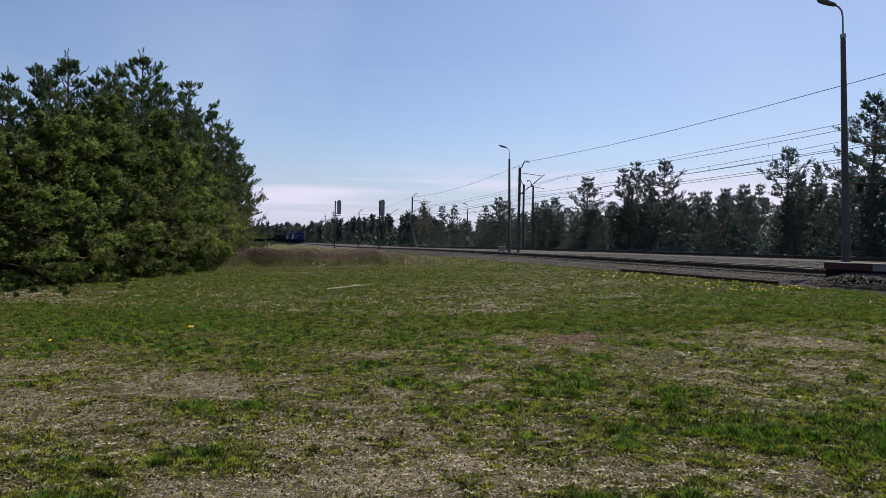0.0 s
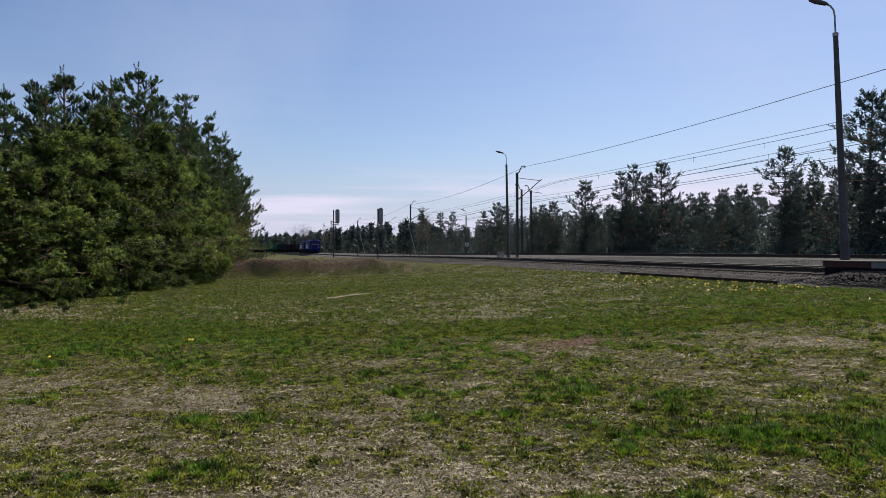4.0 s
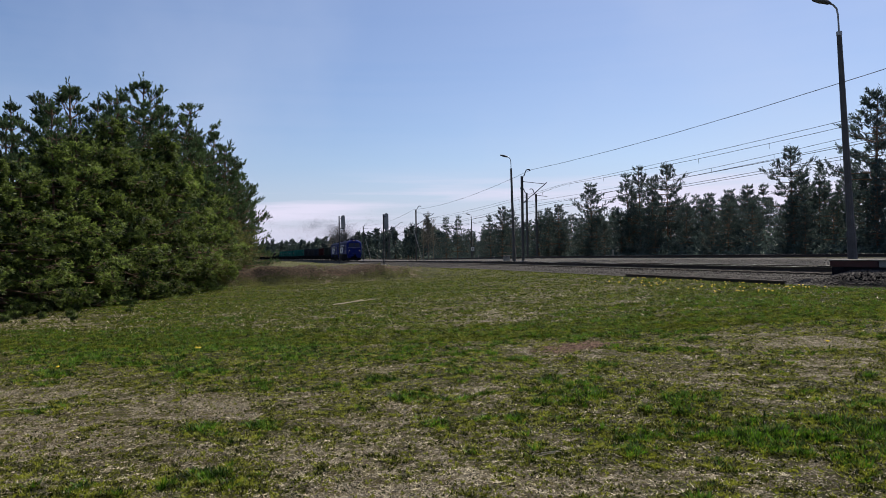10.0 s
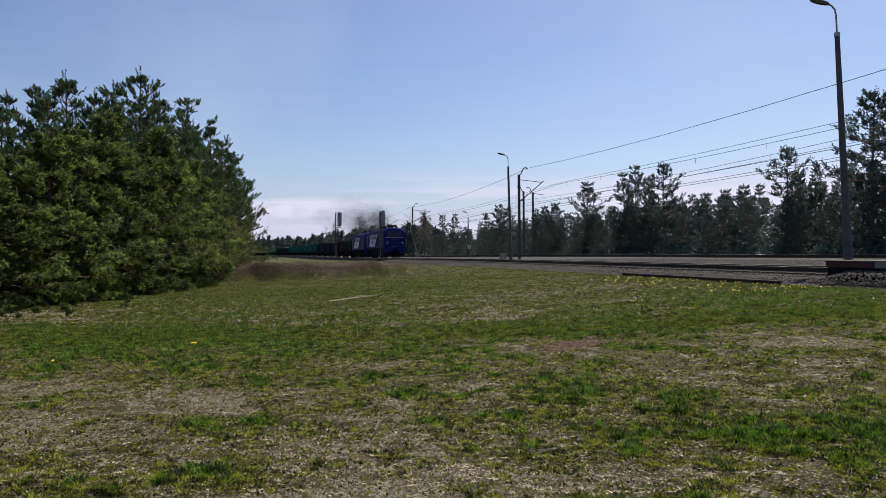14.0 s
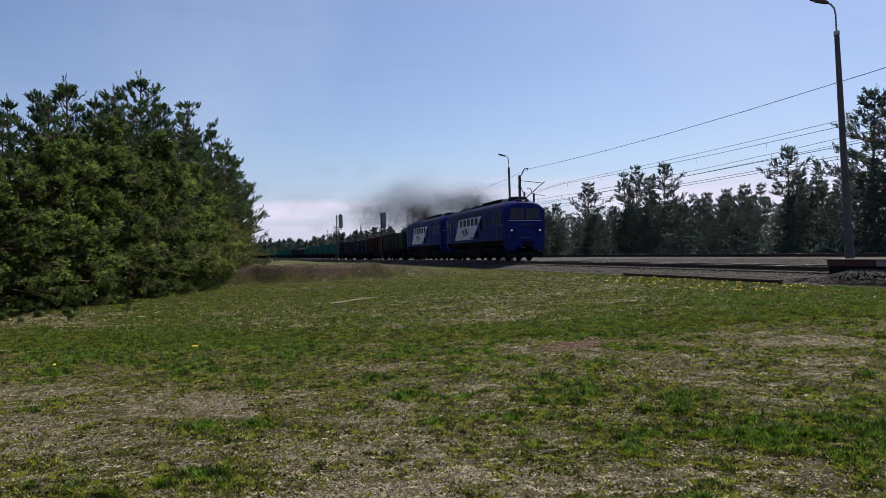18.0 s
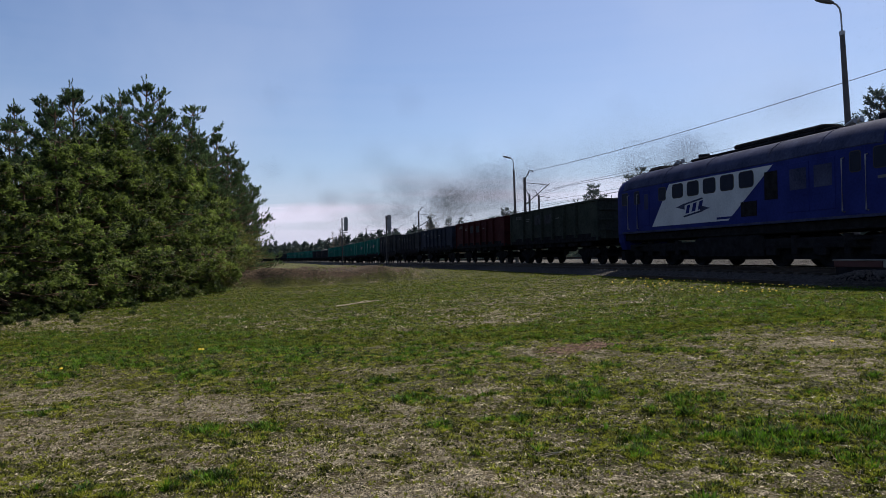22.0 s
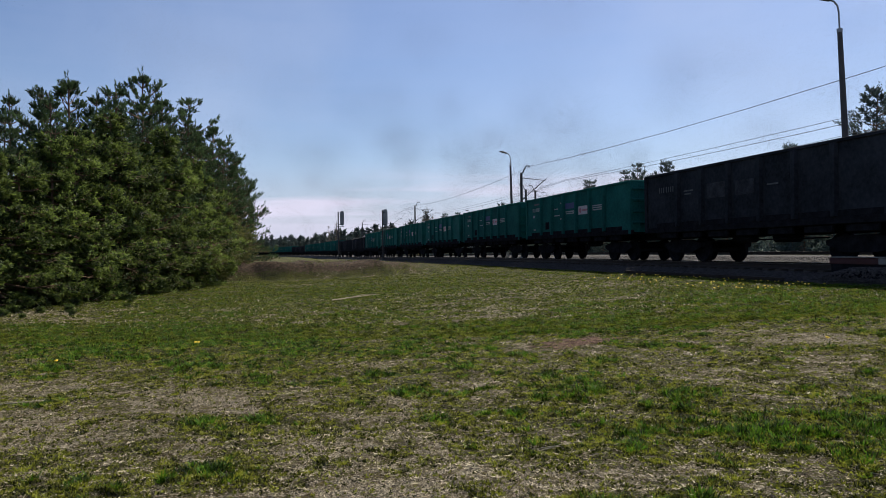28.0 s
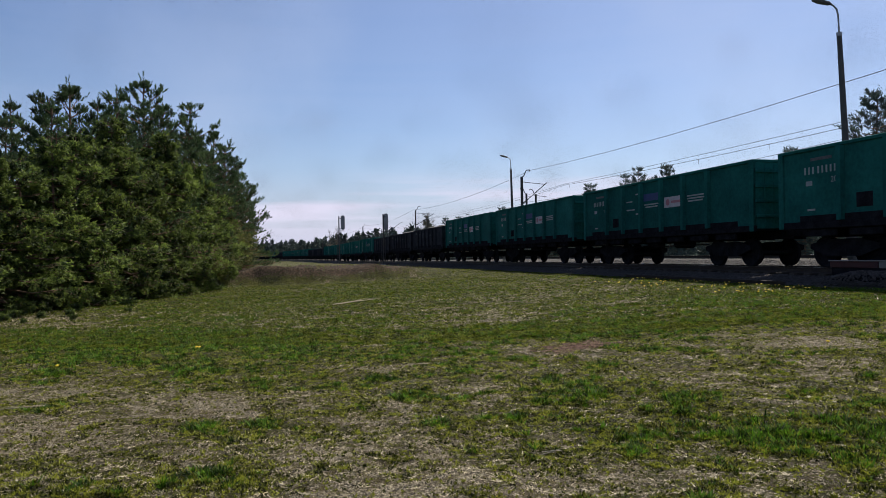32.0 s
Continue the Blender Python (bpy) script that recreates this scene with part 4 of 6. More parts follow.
def bush(name, seed, height, radius, stems, leaves, size, mat, label, category="bush"):
    """Stems that fork upward from one root, with single leaves about their twigs."""
    rng = np.random.default_rng(seed)
    ob = thing(name, label, category, pose(0, 0, -50))
    wood, cs, ws = Shape(), [], []
    for k in range(stems):
        a, r = rng.random() * 6.28, radius * rng.random() ** 0.6
        h = height * (1 - 0.45 * (r / radius) ** 2) * (0.7 + 0.35 * rng.random())
        tip = np.array((math.cos(a) * r, math.sin(a) * r, h))
        midp = tip * np.array((0.4, 0.4, 0.5)) + rng.normal(size=3) * 0.06
        wood.tube([(midp[0] * 0.1, midp[1] * 0.1, -0.2), midp, tip], [0.035, 0.02, 0.006], 4)
        for j in range(7):
            f = 0.2 + 0.8 * rng.random()
            root = midp + (tip - midp) * (f * 2 - 1) if f > 0.5 else midp * f * 2
            end = root + rng.normal(size=3) * np.array((0.28, 0.28, 0.2)) * radius * 0.8 + np.array((0, 0, 0.15))
            end[2] = max(0.1, end[2])
            wood.tube([root, end], [0.012, 0.004], 3)
            m = leaves
            t = rng.random(m)[:, None]
            cs.append(root + (end - root) * t + rng.normal(size=(m, 3)) * 0.10 * radius)
            ws.append(np.tile((0.0, 0.0, 0.4), (m, 1)))
    c = np.concatenate(cs)
    c[:, 2] = np.maximum(c[:, 2], 0.05)
    v, lo = tufts(rng, c, np.concatenate(ws), 3, size, size * 0.7)
    part("woody_stem", wood.mesh("woody_stem", TWIG), ob)
    part("leaves", fast_mesh("leaves", v, lo, 4, mat), ob)
    return ob


def plant(kinds, places, group):
    """Sets copies of the kinds at x, y, scale, turn; the models themselves take the first places."""
    rng = random.Random(5)
    used = set()
    for x, y, k, height_scale in places:
        src = kinds[k]
        own = Matrix.Diagonal((1 / src.scale[0], 1 / src.scale[1], 1 / src.scale[2], 1))
        m = pose(x, y, float(terrain(x, y)) - 0.05, 0, 0, rng.uniform(0, 360)) @ Matrix.Diagonal((height_scale * rng.uniform(0.92, 1.08), height_scale * rng.uniform(0.92, 1.08), height_scale, 1))
        if k not in used:
            src.matrix_basis = m
            used.add(k)
            tagged(src, group=group)
        else:
            tagged(copy_thing(src, m @ own), group=group)


NEAR_PINES = [
    pine("pine_tree", 1, 9.0, 1.75, 0.10, 19, NEEDLES, "bushy young pine with upswept shoots at the lawn's edge", 5, 8, 3, 22, 0.21, 0.034, 0.5, 0.85, 0.35, 0.14, 0.65, 0.08),
    pine("pine_tree", 2, 9.0, 1.65, 0.15, 15, NEEDLES, "ragged open pine with upswept branches at the lawn's edge", 5, 8, 3, 22, 0.22, 0.034, 0.6, 0.65, 0.45, 0.20, 0.75, 0.18),
    pine("pine_tree", 3, 9.0, 2.1, 0.08, 20, NEEDLES, "broad dense pine with dark gaps beside the lawn", 5, 8, 3, 22, 0.21, 0.034, 0.5, 0.8, 0.35, 0.08, 0.55, 0.06),
]
LEAFY = [pine("leafy_tree", 4, 6.5, 1.5, 0.03, 24, LEAVES, "light green leafy young tree before the pines", 5, 8, 8, 5, 0.10, 0.042, 0.5, 0.85, 0.4, -0.08, 0.35, 0.06, True),
         bush("bush", 5, 3.2, 1.5, 30, 22, 0.075, BUSH, "budding bush with thin pale twigs and small olive leaves"),
         pine("leafy_tree", 7, 6.5, 1.7, 0.03, 20, LEAVES, "spreading leafy young tree with drooping twigs", 5, 8, 8, 5, 0.10, 0.044, 0.6, 0.75, 0.35, -0.14, 0.35, 0.1, True)]
plant(NEAR_PINES, [
    (-14.2, 27.1, 1, 0.98), (-14.2, 25.5, 0, 0.86), (-14.2, 22.9, 0, 0.74), (-14.2, 30.9, 0, 1.04), (-14.2, 33.6, 1, 1.19), (-14.2, 36.1, 1, 1.12), (-14.2, 38.4, 2, 1.08),
    (-14.2, 40.9, 0, 0.98), (-14.2, 44.1, 1, 1.04), (-14.2, 46.8, 2, 0.99), (-14.2, 48.9, 0, 0.90), (-15.2, 51.4, 2, 0.74), (-15.6, 54.2, 0, 0.56),
    (-13.6, 29.0, 2, 0.86), (-13.6, 32.3, 2, 0.98), (-13.6, 20.8, 2, 0.66), (-13.4, 24.4, 2, 0.70), (-13.4, 35.4, 0, 0.92), (-13.4, 42.6, 2, 0.86), (-13.4, 46.0, 0, 0.74), (-13.5, 39.0, 2, 0.90),
    (-15.8, 24.0, 1, 0.82), (-16.0, 28.6, 2, 0.95), (-16.2, 33.0, 0, 1.06), (-16.2, 38.0, 2, 1.05), (-16.2, 43.0, 2, 0.98), (-16.0, 47.5, 2, 0.90), (-16.0, 19.0, 1, 0.70), (-17.5, 21.5, 0, 0.76),
    (-18.5, 26.0, 2, 0.86), (-18.8, 31.0, 0, 1.0), (-18.8, 37.0, 2, 1.0), (-18.5, 50.0, 2, 0.8), (-15.0, 17.2, 2, 0.62)],
    "pines left of the lawn")
plant(LEAFY, [(-12.5, 19.6, 0, 0.72), (-12.5, 20.9, 2, 0.74), (-12.4, 22.6, 0, 0.88), (-12.4, 23.9, 2, 0.92), (-12.4, 26.4, 0, 1.10), (-12.3, 27.8, 2, 0.94), (-12.3, 29.6, 0, 0.90),
              (-12.3, 31.5, 0, 1.14), (-12.3, 33.4, 2, 0.98), (-12.3, 35.2, 0, 1.02), (-12.4, 37.2, 2, 0.84), (-12.5, 39.4, 2, 0.72), (-13.2, 18.2, 2, 0.75), (-12.9, 25.2, 2, 1.0), (-12.9, 30.4, 2, 1.05),
              (-12.0, 37.4, 1, 1.10), (-12.1, 39.2, 1, 1.10), (-12.6, 41.6, 1, 1.05), (-13.3, 44.0, 1, 1.0), (-11.6, 35.6, 1, 0.8), (-11.9, 33.2, 1, 0.75), (-12.1, 27.0, 1, 0.65), (-12.3, 22.0, 1, 0.6)],
      "undergrowth of the pines")

WEEDS = [bush("weed", 9, 0.42, 0.38, 9, 7, 0.07, LEAVES, "broad-leaved green weed at the lawn's edge", "weed")]
plant(WEEDS, [(-11.3, 18.6, 0, 0.50), (-10.7, 18.9, 0, 0.40), (-10.1, 19.2, 0, 0.45), (-9.6, 18.3, 0, 0.35), (-11.0, 17.6, 0, 0.45), (-10.3, 17.3, 0, 0.30), (-9.2, 20.6, 0, 0.30), (-10.9, 21.0, 0, 0.45), (-9.9, 22.4, 0, 0.30)],
      "weeds at the lawn's edge")

# crowns beyond the tracks carry their haze in the needle colour
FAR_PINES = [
    pine("forest_pine", 21, 11.0, 2.3, 0.08, 18, HAZED_NEEDLES, "dark conical forest pine standing beyond the tracks", 5, 9, 3, 9, 0.34, 0.065, 0.5, 0.95, 0.25, 0.10, 0.45, 0.05, False, False),
    pine("forest_pine", 22, 11.0, 1.7, 0.22, 16, HAZED_NEEDLES, "slender forest pine with open crown beyond the tracks", 5, 9, 3, 9, 0.34, 0.06, 0.5, 0.85, 0.35, 0.20, 0.55, 0.15, False, False),
    pine("forest_pine", 23, 11.0, 3.1, 0.04, 19, HAZED_NEEDLES, "broad forest pine with branches to the ground", 5, 10, 3, 9, 0.36, 0.075, 0.45, 0.85, 0.25, 0.08, 0.45, 0.0, False, False),
    pine("forest_pine", 24, 11.0, 2.7, 0.30, 15, HAZED_NEEDLES, "tall old pine with layered open branches", 5, 11, 4, 9, 0.33, 0.06, 0.5, 0.85, 0.3, 0.10, 0.40, 0.10, False, False),
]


def tree_wall():
    """Known crowns first, then rows that close the wood behind them."""
    places = [(21.0, 101, 2, 1.0), (24.0, 92, 1, 1.02), (24.9, 90, 1, 1.08), (26.5, 84, 3, 1.05), (25.6, 87, 0, 0.92), (29.8, 84, 0, 0.70), (29.9, 80, 1, 0.68), (32.0, 75, 0, 0.66),
              (30.9, 63, 3, 0.92), (33.3, 63, 0, 0.70), (34.4, 56.5, 3, 1.24), (36.6, 57.5, 3, 1.16), (17.0, 105, 2, 0.76), (14.4, 108, 0, 0.70), (15.6, 106, 2, 0.72), (8.6, 105, 2, 0.74),
              (10.5, 112, 2, 0.74), (7.2, 110, 0, 0.66), (2.4, 128, 1, 0.75), (0.4, 140, 0, 0.8), (-3.0, 134, 1, 0.8), (28.0, 70, 2, 0.5), (29.5, 58, 2, 0.42)]
    rng = random.Random(8)
    for d, gap, low, high in ((27.5, 2.6, 0.42, 0.60), (31.0, 2.4, 0.54, 0.72), (35.0, 2.4, 0.60, 0.76), (39.5, 2.8, 0.62, 0.78)):
        y = 40.0
        while y < 190:
            x = aside(y, d) + rng.uniform(-1.2, 1.2)
            places.append((x, y + rng.uniform(-1, 1), rng.choice((0, 2, 2)), rng.uniform(low, high)))
            y += gap * (1 + y / 160)
    return places


plant(FAR_PINES, tree_wall(), "pines beyond the tracks")


def build_far_wood():
    """A distant belt of wood, one mass of needles and stems."""
    rng = np.random.default_rng(31)
    cs, ws, stems = [], [], Shape()
    for k in range(420):
        if k < 200:
            s = -60 - 420 * rng.random()
            x, y, _ = on_line(s, 22 + 26 * rng.random())
        else:
            ang = math.radians(-27 + 36 * rng.random())
            r = 420 + 120 * rng.random()
            x, y = math.sin(ang) * r, math.cos(ang) * r
        h, w = 7 + 4.5 * rng.random(), 1.7 + rng.random()
        z0 = float(terrain(x, y))
        n = 90
        f = rng.random(n) ** 0.8
        a = rng.random(n) * 6.28
        rr = w * (1 - f) ** 0.7 * (0.4 + 0.7 * rng.random(n)) + 0.2
        cs.append(np.stack([x + rr * np.cos(a), y + rr * np.sin(a), z0 + 0.3 + h * f], -1))
        stems.tube([(x, y, z0 - 0.3), (x, y, z0 + h)], [0.14, 0.03], 4)
    c = np.concatenate(cs)
    v, lo = tufts(rng, c, np.zeros_like(c), 3, 1.1, 0.55)
    ob = tagged(new("far_wood", fast_mesh("far_wood", v, lo, 4, HAZED_NEEDLES)), "distant belt of dark pine wood along the line", "forest", kind="stuff")
    part("tree_stem", stems.mesh("tree_stem", BARK), ob)


def build_undergrowth():
    """Scrub at the foot of the wood beyond the tracks."""
    rng = np.random.default_rng(33)
    n = 16000
    y = 36 + 160 * rng.random(n) ** 1.3
    d = 25.5 + 14 * rng.random(n) ** 1.2
    x = CROSS - SLOPE * y + d / math.cos(LEAN)
    h = (0.6 + 2.8 * rng.random(n)) * smooth(24.5, 29, d)
    c = np.stack([x, y, terrain(x, y) + 0.1 + h * rng.random(n) ** 0.7], -1)
    v, lo = tufts(rng, c, np.zeros_like(c), 4, 0.36, 0.15)
    tagged(new("undergrowth", fast_mesh("undergrowth", v, lo, 4, HAZED_NEEDLES)), "dense dark scrub at the foot of the pines", "undergrowth", kind="stuff")


build_far_wood()
build_undergrowth()


def bare_tree(seed, height, label):
    """A leafless birch: trunk, limbs and many fine twigs."""
    rng = np.random.default_rng(seed)
    ob = thing("bare_birch", label, "tree", pose(0, 0, -50))
    wood, twigs = Shape(), Shape()
    wood.tube([(0, 0, -0.3), (0.05, 0, height * 0.5), (0.1, 0.05, height)], [0.12, 0.08, 0.015], 6)
    for k in range(30):
        z = height * (0.25 + 0.72 * rng.random())
        a, r = rng.random() * 6.28, (1 - z / height) * 2.2 + 0.5
        tip = np.array((math.cos(a) * r * 0.6, math.sin(a) * r * 0.6, z + r * 0.9))
        twigs.tube([(0.05, 0, z), tip], [0.03, 0.008], 4)
        for j in range(9):
            q = np.array((0.05, 0, z)) + (tip - np.array((0.05, 0, z))) * rng.random()
            twigs.tube([q, q + rng.normal(size=3) * 0.4 + np.array((0, 0, 0.25))], [0.014, 0.005], 3)
    part("trunk", wood.mesh("trunk", TWIG), ob)
    tagged(part("twig_crown", twigs.mesh("twig_crown", TWIG), ob), kind="stuff")
    return ob


BIRCH = [bare_tree(61, 8.5, "leafless grey birch at the edge of the pine wood")]
plant(BIRCH, [(-2.6, 118.0, 0, 0.95), (-1.9, 121.0, 0, 0.85), (-3.6, 122.0, 0, 0.8), (-36.0, 240.0, 0, 1.3), (-39.0, 243.0, 0, 1.2), (24.6, 92.5, 0, 1.0)], "leafless birches")


# ---- grass ----
def build_grass(name, label, seed, tuft_count, blades, mat, y0, y1, power, low, high, wide, want, dry=False, floor_=0.0):
    """Tufts of blades that stand where the lawn is green (or, dry, lie where it is worn)."""
    rng = np.random.default_rng(seed)
    y = y0 + (y1 - y0) * rng.random(tuft_count) ** power
    x = (rng.random(tuft_count) * 2 - 1) * np.maximum(0.70 * y + 0.6, 3.0)
    g = turf(x, y)
    clumps = 0.5 * hills(x, y, 0.16, 9) + 0.35 * hills(x, y, 0.45, 16)
    chance = (floor_ + (1 - floor_) * smooth(*want, g + 0.42 * clumps)) if not dry else 0.95 - 0.65 * smooth(0.45, 0.9, g)
    keep = (rng.random(tuft_count) < chance) & (across(x, y) < -2.95 - 0.3 * hills(x, y, 0.5, 13)) & (rng.random(tuft_count) > smooth(0.10, 0.35, bank_at(x, y)) * 0.96) & (x > -13)
    x, y, g = x[keep], y[keep], g[keep]
    size = (0.4 + 0.6 * rng.random(len(x)) + 0.5 * g) * (1 + 0.4 * clumps[keep])
    x, y, g, size = (np.repeat(q, blades) for q in (x, y, g, size))
    n = len(x)
    a = rng.random(n) * 6.28
    h = (low + (high - low) * rng.random(n) ** 1.5) * size
    off = h * 0.5 * rng.random(n)
    x, y = x + np.cos(a) * off, y + np.sin(a) * off
    p = np.stack([x, y, terrain(x, y) - 0.004], -1)
    lie = rng.random(n) * (1.6 if dry else 1.3)
    tip = p + np.stack([np.cos(a) * h * lie, np.sin(a) * h * lie, h * (0.25 if dry else 0.75)], -1)
    b = a + 1.57 + rng.normal(size=n) * 0.4
    w = np.stack([np.cos(b), np.sin(b), 0 * b], -1) * wide * (0.6 + 0.8 * rng.random((n, 1)))
    v = np.stack([p - w, p + w, tip], 1).reshape(-1, 3)
    tagged(new(name, fast_mesh(name, v, np.arange(3 * n), 3, mat)), label, "grass", kind="stuff")


build_grass("grass", "short green grass blades growing in tufts", 41, 130000, 8, BLADE, 3.2, 13, 1.25, 0.012, 0.034, 0.0080, (0.18, 0.95), floor_=0.14)
build_grass("grass", "short green grass of the farther lawn", 42, 190000, 7, FAR_BLADE, 12.0, 64, 1.45, 0.016, 0.050, 0.0150, (0.10, 0.85), floor_=0.25)
build_grass("grass", "lush dark green grass growing in patches", 47, 60000, 11, LUSH_BLADE, 3.2, 34, 1.5, 0.02, 0.05, 0.0085, (0.70, 1.02))
build_grass("grass", "short grass underfoot", 49, 16000, 10, BLADE, -5.0, 3.4, 1.0, 0.012, 0.040, 0.0065, (0.18, 0.95))
build_grass("dry_grass", "tall dead stalks along the wood's edge", 48, 9000, 5, STRAW, 14.0, 24, 1.0, 0.06, 0.20, 0.010, (0, 1), True)
build_grass("dry_grass", "dead straw-coloured blades lying on bare soil", 43, 190000, 4, STRAW, 3.2, 16, 1.2, 0.014, 0.050, 0.0068, (0, 1), True)


build_grass("lush_grass", "taller dark green tufts in the worn lawn", 47, 70000, 9, LUSH_BLADE, 3.2, 18, 1.3, 0.02, 0.075, 0.008, (0.78, 1.15))


def build_clods():
    """Lumps of dug earth along the bare bank."""
    rng = np.random.default_rng(48)
    n = 700
    x = -17 + 17 * rng.random(n)
    y = 36.5 + 10 * rng.random(n) ** 1.6
    keep = rng.random(n) < smooth(0.1, 0.5, bank_at(x, y)) * (0.4 + 0.6 * smooth(-0.2, 0.5, hills(x, y, 0.9, 14)))
    x, y = x[keep], y[keep]
    n = len(x)
    octa = np.array([(1, 0, 0), (-1, 0, 0), (0, 1, 0), (0, -1, 0), (0, 0, 1), (0, 0, -1)], float)
    tri = np.array([(0, 2, 4), (2, 1, 4), (1, 3, 4), (3, 0, 4), (2, 0, 5), (1, 2, 5), (3, 1, 5), (0, 3, 5)])
    r = 0.012 + 0.03 * rng.random((n, 1, 1)) ** 2
    v = octa[None] * r * (0.6 + 0.8 * rng.random((n, 6, 3)))
    v += np.stack([x, y, terrain(x, y) + 0.02], -1)[:, None, :]
    tagged(new("earth_clods", fast_mesh("earth_clods", v.reshape(-1, 3), (tri[None] + 6 * np.arange(n)[:, None, None]).ravel(), 3, CLOD)),
           "dark clods of dug earth on the bank", "soil", kind="stuff")
    m = 1300
    x = -17 + 16.5 * rng.random(m)
    y = 36.8 + 9 * rng.random(m)
    top = bank_at(x, y)
    keep = (rng.random(m) < 0.15 + 0.6 * smooth(0.6, 0.95, top)) & (hills(x, y, 1.1, 15) > -0.1)
    c = np.stack([x[keep], y[keep], terrain(x[keep], y[keep])], -1)
    v, lo = tufts(rng, c, np.tile((0, 0, 0.6), (len(c), 1)), 6, 0.11, 0.03)
    tagged(new("bank_grass", fast_mesh("bank_grass", v, lo, 4, BUSH)), "rough olive grass tufts on the earth bank", "grass", kind="stuff")


build_clods()


def build_litter():
    """Crumbs of soil, little stones and dead bits that lie on the worn turf."""
    rng = np.random.default_rng(46)
    n = 90000
    y = 3.2 + 12 * rng.random(n) ** 1.3
    x = (rng.random(n) * 2 - 1) * (0.70 * y + 0.6)
    keep = rng.random(n) < 0.95 - 0.8 * smooth(0.3, 0.75, turf(x, y))
    x, y = x[keep], y[keep]
    n = len(x)
    p = np.stack([x, y, terrain(x, y) + 0.002], -1)
    r = (0.002 + 0.0055 * rng.random((n, 1, 1)) ** 4) * (1 + 0.06 * y[:, None, None])
    v = p[:, None, :] + r * np.array([(1, 0, 0), (-0.5, 0.9, 0), (-0.5, -0.9, 0), (0, 0, 1.1)])[None] * (0.5 + rng.random((n, 4, 3)))
    tri = np.array([(0, 1, 3), (1, 2, 3), (2, 0, 3)])
    tagged(new("soil_crumbs", fast_mesh("soil_crumbs", v.reshape(-1, 3), (tri[None] + 4 * np.arange(n)[:, None, None]).ravel(), 3, CRUMB)),
           "pale crumbs and little stones on the bare soil", "soil", kind="stuff")


build_litter()


def build_red_patch():
    """Crushed brick trodden into the turf."""
    rng = np.random.default_rng(49)
    n = 3400
    a, q = rng.random(n) * 6.28, rng.random(n) ** 0.8
    q = q * (0.75 + 0.35 * np.sin(3 * a + 1) * np.sin(5 * a))
    x, y = 1.98 + 0.75 * q * np.cos(a), 10.55 + 0.6 * q * np.sin(a)
    p = np.stack([x, y, terrain(x, y) + 0.006], -1)
    r = 0.005 + 0.013 * rng.random((n, 1, 1)) ** 2
    v = p[:, None, :] + r * np.array([(1, 0, 0), (-0.5, 0.9, 0), (-0.5, -0.9, 0), (0, 0, 1.1)])[None] * (0.5 + rng.random((n, 4, 3)))
    tri = np.array([(0, 1, 3), (1, 2, 3), (2, 0, 3)])
    tagged(new("brick_crumbs", fast_mesh("brick_crumbs", v.reshape(-1, 3), (tri[None] + 4 * np.arange(n)[:, None, None]).ravel(), 3, RED_CRUMB)),
           "patch of reddish crushed brick in the turf", "rubble", kind="stuff")


build_red_patch()


def build_dandelions():
    """Yellow flower heads on short stalks."""
    rng = np.random.default_rng(44)
    spots = [(-3.93, 11.2), (-3.87, 11.15), (-5.2, 9.5), (5.0, 9.3)]
    for k in range(80):
        y = 17.0 + 9 * rng.random() ** 1.2
        spots.append((aside(y, -3.7 - 2.3 * rng.random() ** 1.4), y))
    head = Shape().loft([[(r * math.cos(q), r * math.sin(q), z) for q in [0.785 * j for j in range(8)]] for r, z in ((0.008, 0.0), (0.028, 0.012), (0.016, 0.024))]).mesh("flower_head", DANDELION)
    stalk = Shape().tube([(0, 0, -0.09), (0, 0, 0.0)], 0.003, 4).mesh("stalk", BLADE)
    for x, y in spots:
        ob = thing("dandelion", "yellow dandelion flower in the short grass", "flower", pose(x, y, float(terrain(x, y)) + 0.07, rng.normal() * 12, rng.normal() * 12, 0), "dandelions")
        part("flower_head", head, ob)
        part("stalk", stalk, ob)


build_dandelions()


def stick(name, label, points, radius):
    pts = [(x, y, float(terrain(x, y)) + radius * 0.8 + h) for x, y, h in points]
    thing(name, label, "stick", data=Shape().tube(pts, [radius] * (len(pts) - 1) + [radius * 0.4], 6).mesh(name, DRY_WOOD))


stick("dry_stick", "pale dry branch lying across the lawn", [(-3.4, 21.5, 0.02), (-2.8, 22.5, 0.05), (-2.25, 23.4, 0.03)], 0.018)
stick("dry_stick", "thin bent pale twig on the worn grass", [(-4.5, 7.0, 0.0), (-4.3, 7.05, 0.015), (-4.1, 7.25, 0.0)], 0.008)
stick("dry_stalk", "tangle of dead straw stalks on bare soil", [(0.65, 5.2, 0.0), (0.8, 5.22, 0.02), (0.88, 5.3, 0.0)], 0.004)
stick("dry_stalk", "tangle of dead straw stalks on bare soil", [(0.7, 5.27, 0.0), (0.78, 5.2, 0.03), (0.84, 5.18, 0.05)], 0.004)
stick("dry_stick", "bleached dead branch under the pines", [(-13.9, 22.3, 0.25), (-13.4, 22.2, 0.22), (-13.0, 22.0, 0.34), (-12.9, 22.0, 0.30)], 0.02)
stick("dry_stick", "pale dead twigs at the foot of the pines", [(-12.0, 23.2, 0.1), (-11.6, 23.3, 0.35), (-11.3, 23.4, 0.28)], 0.014)
stick("dry_stick", "pale dead twigs at the foot of the pines", [(-11.5, 23.2, 0.05), (-11.2, 23.3, 0.22), (-10.9, 23.2, 0.12)], 0.012)
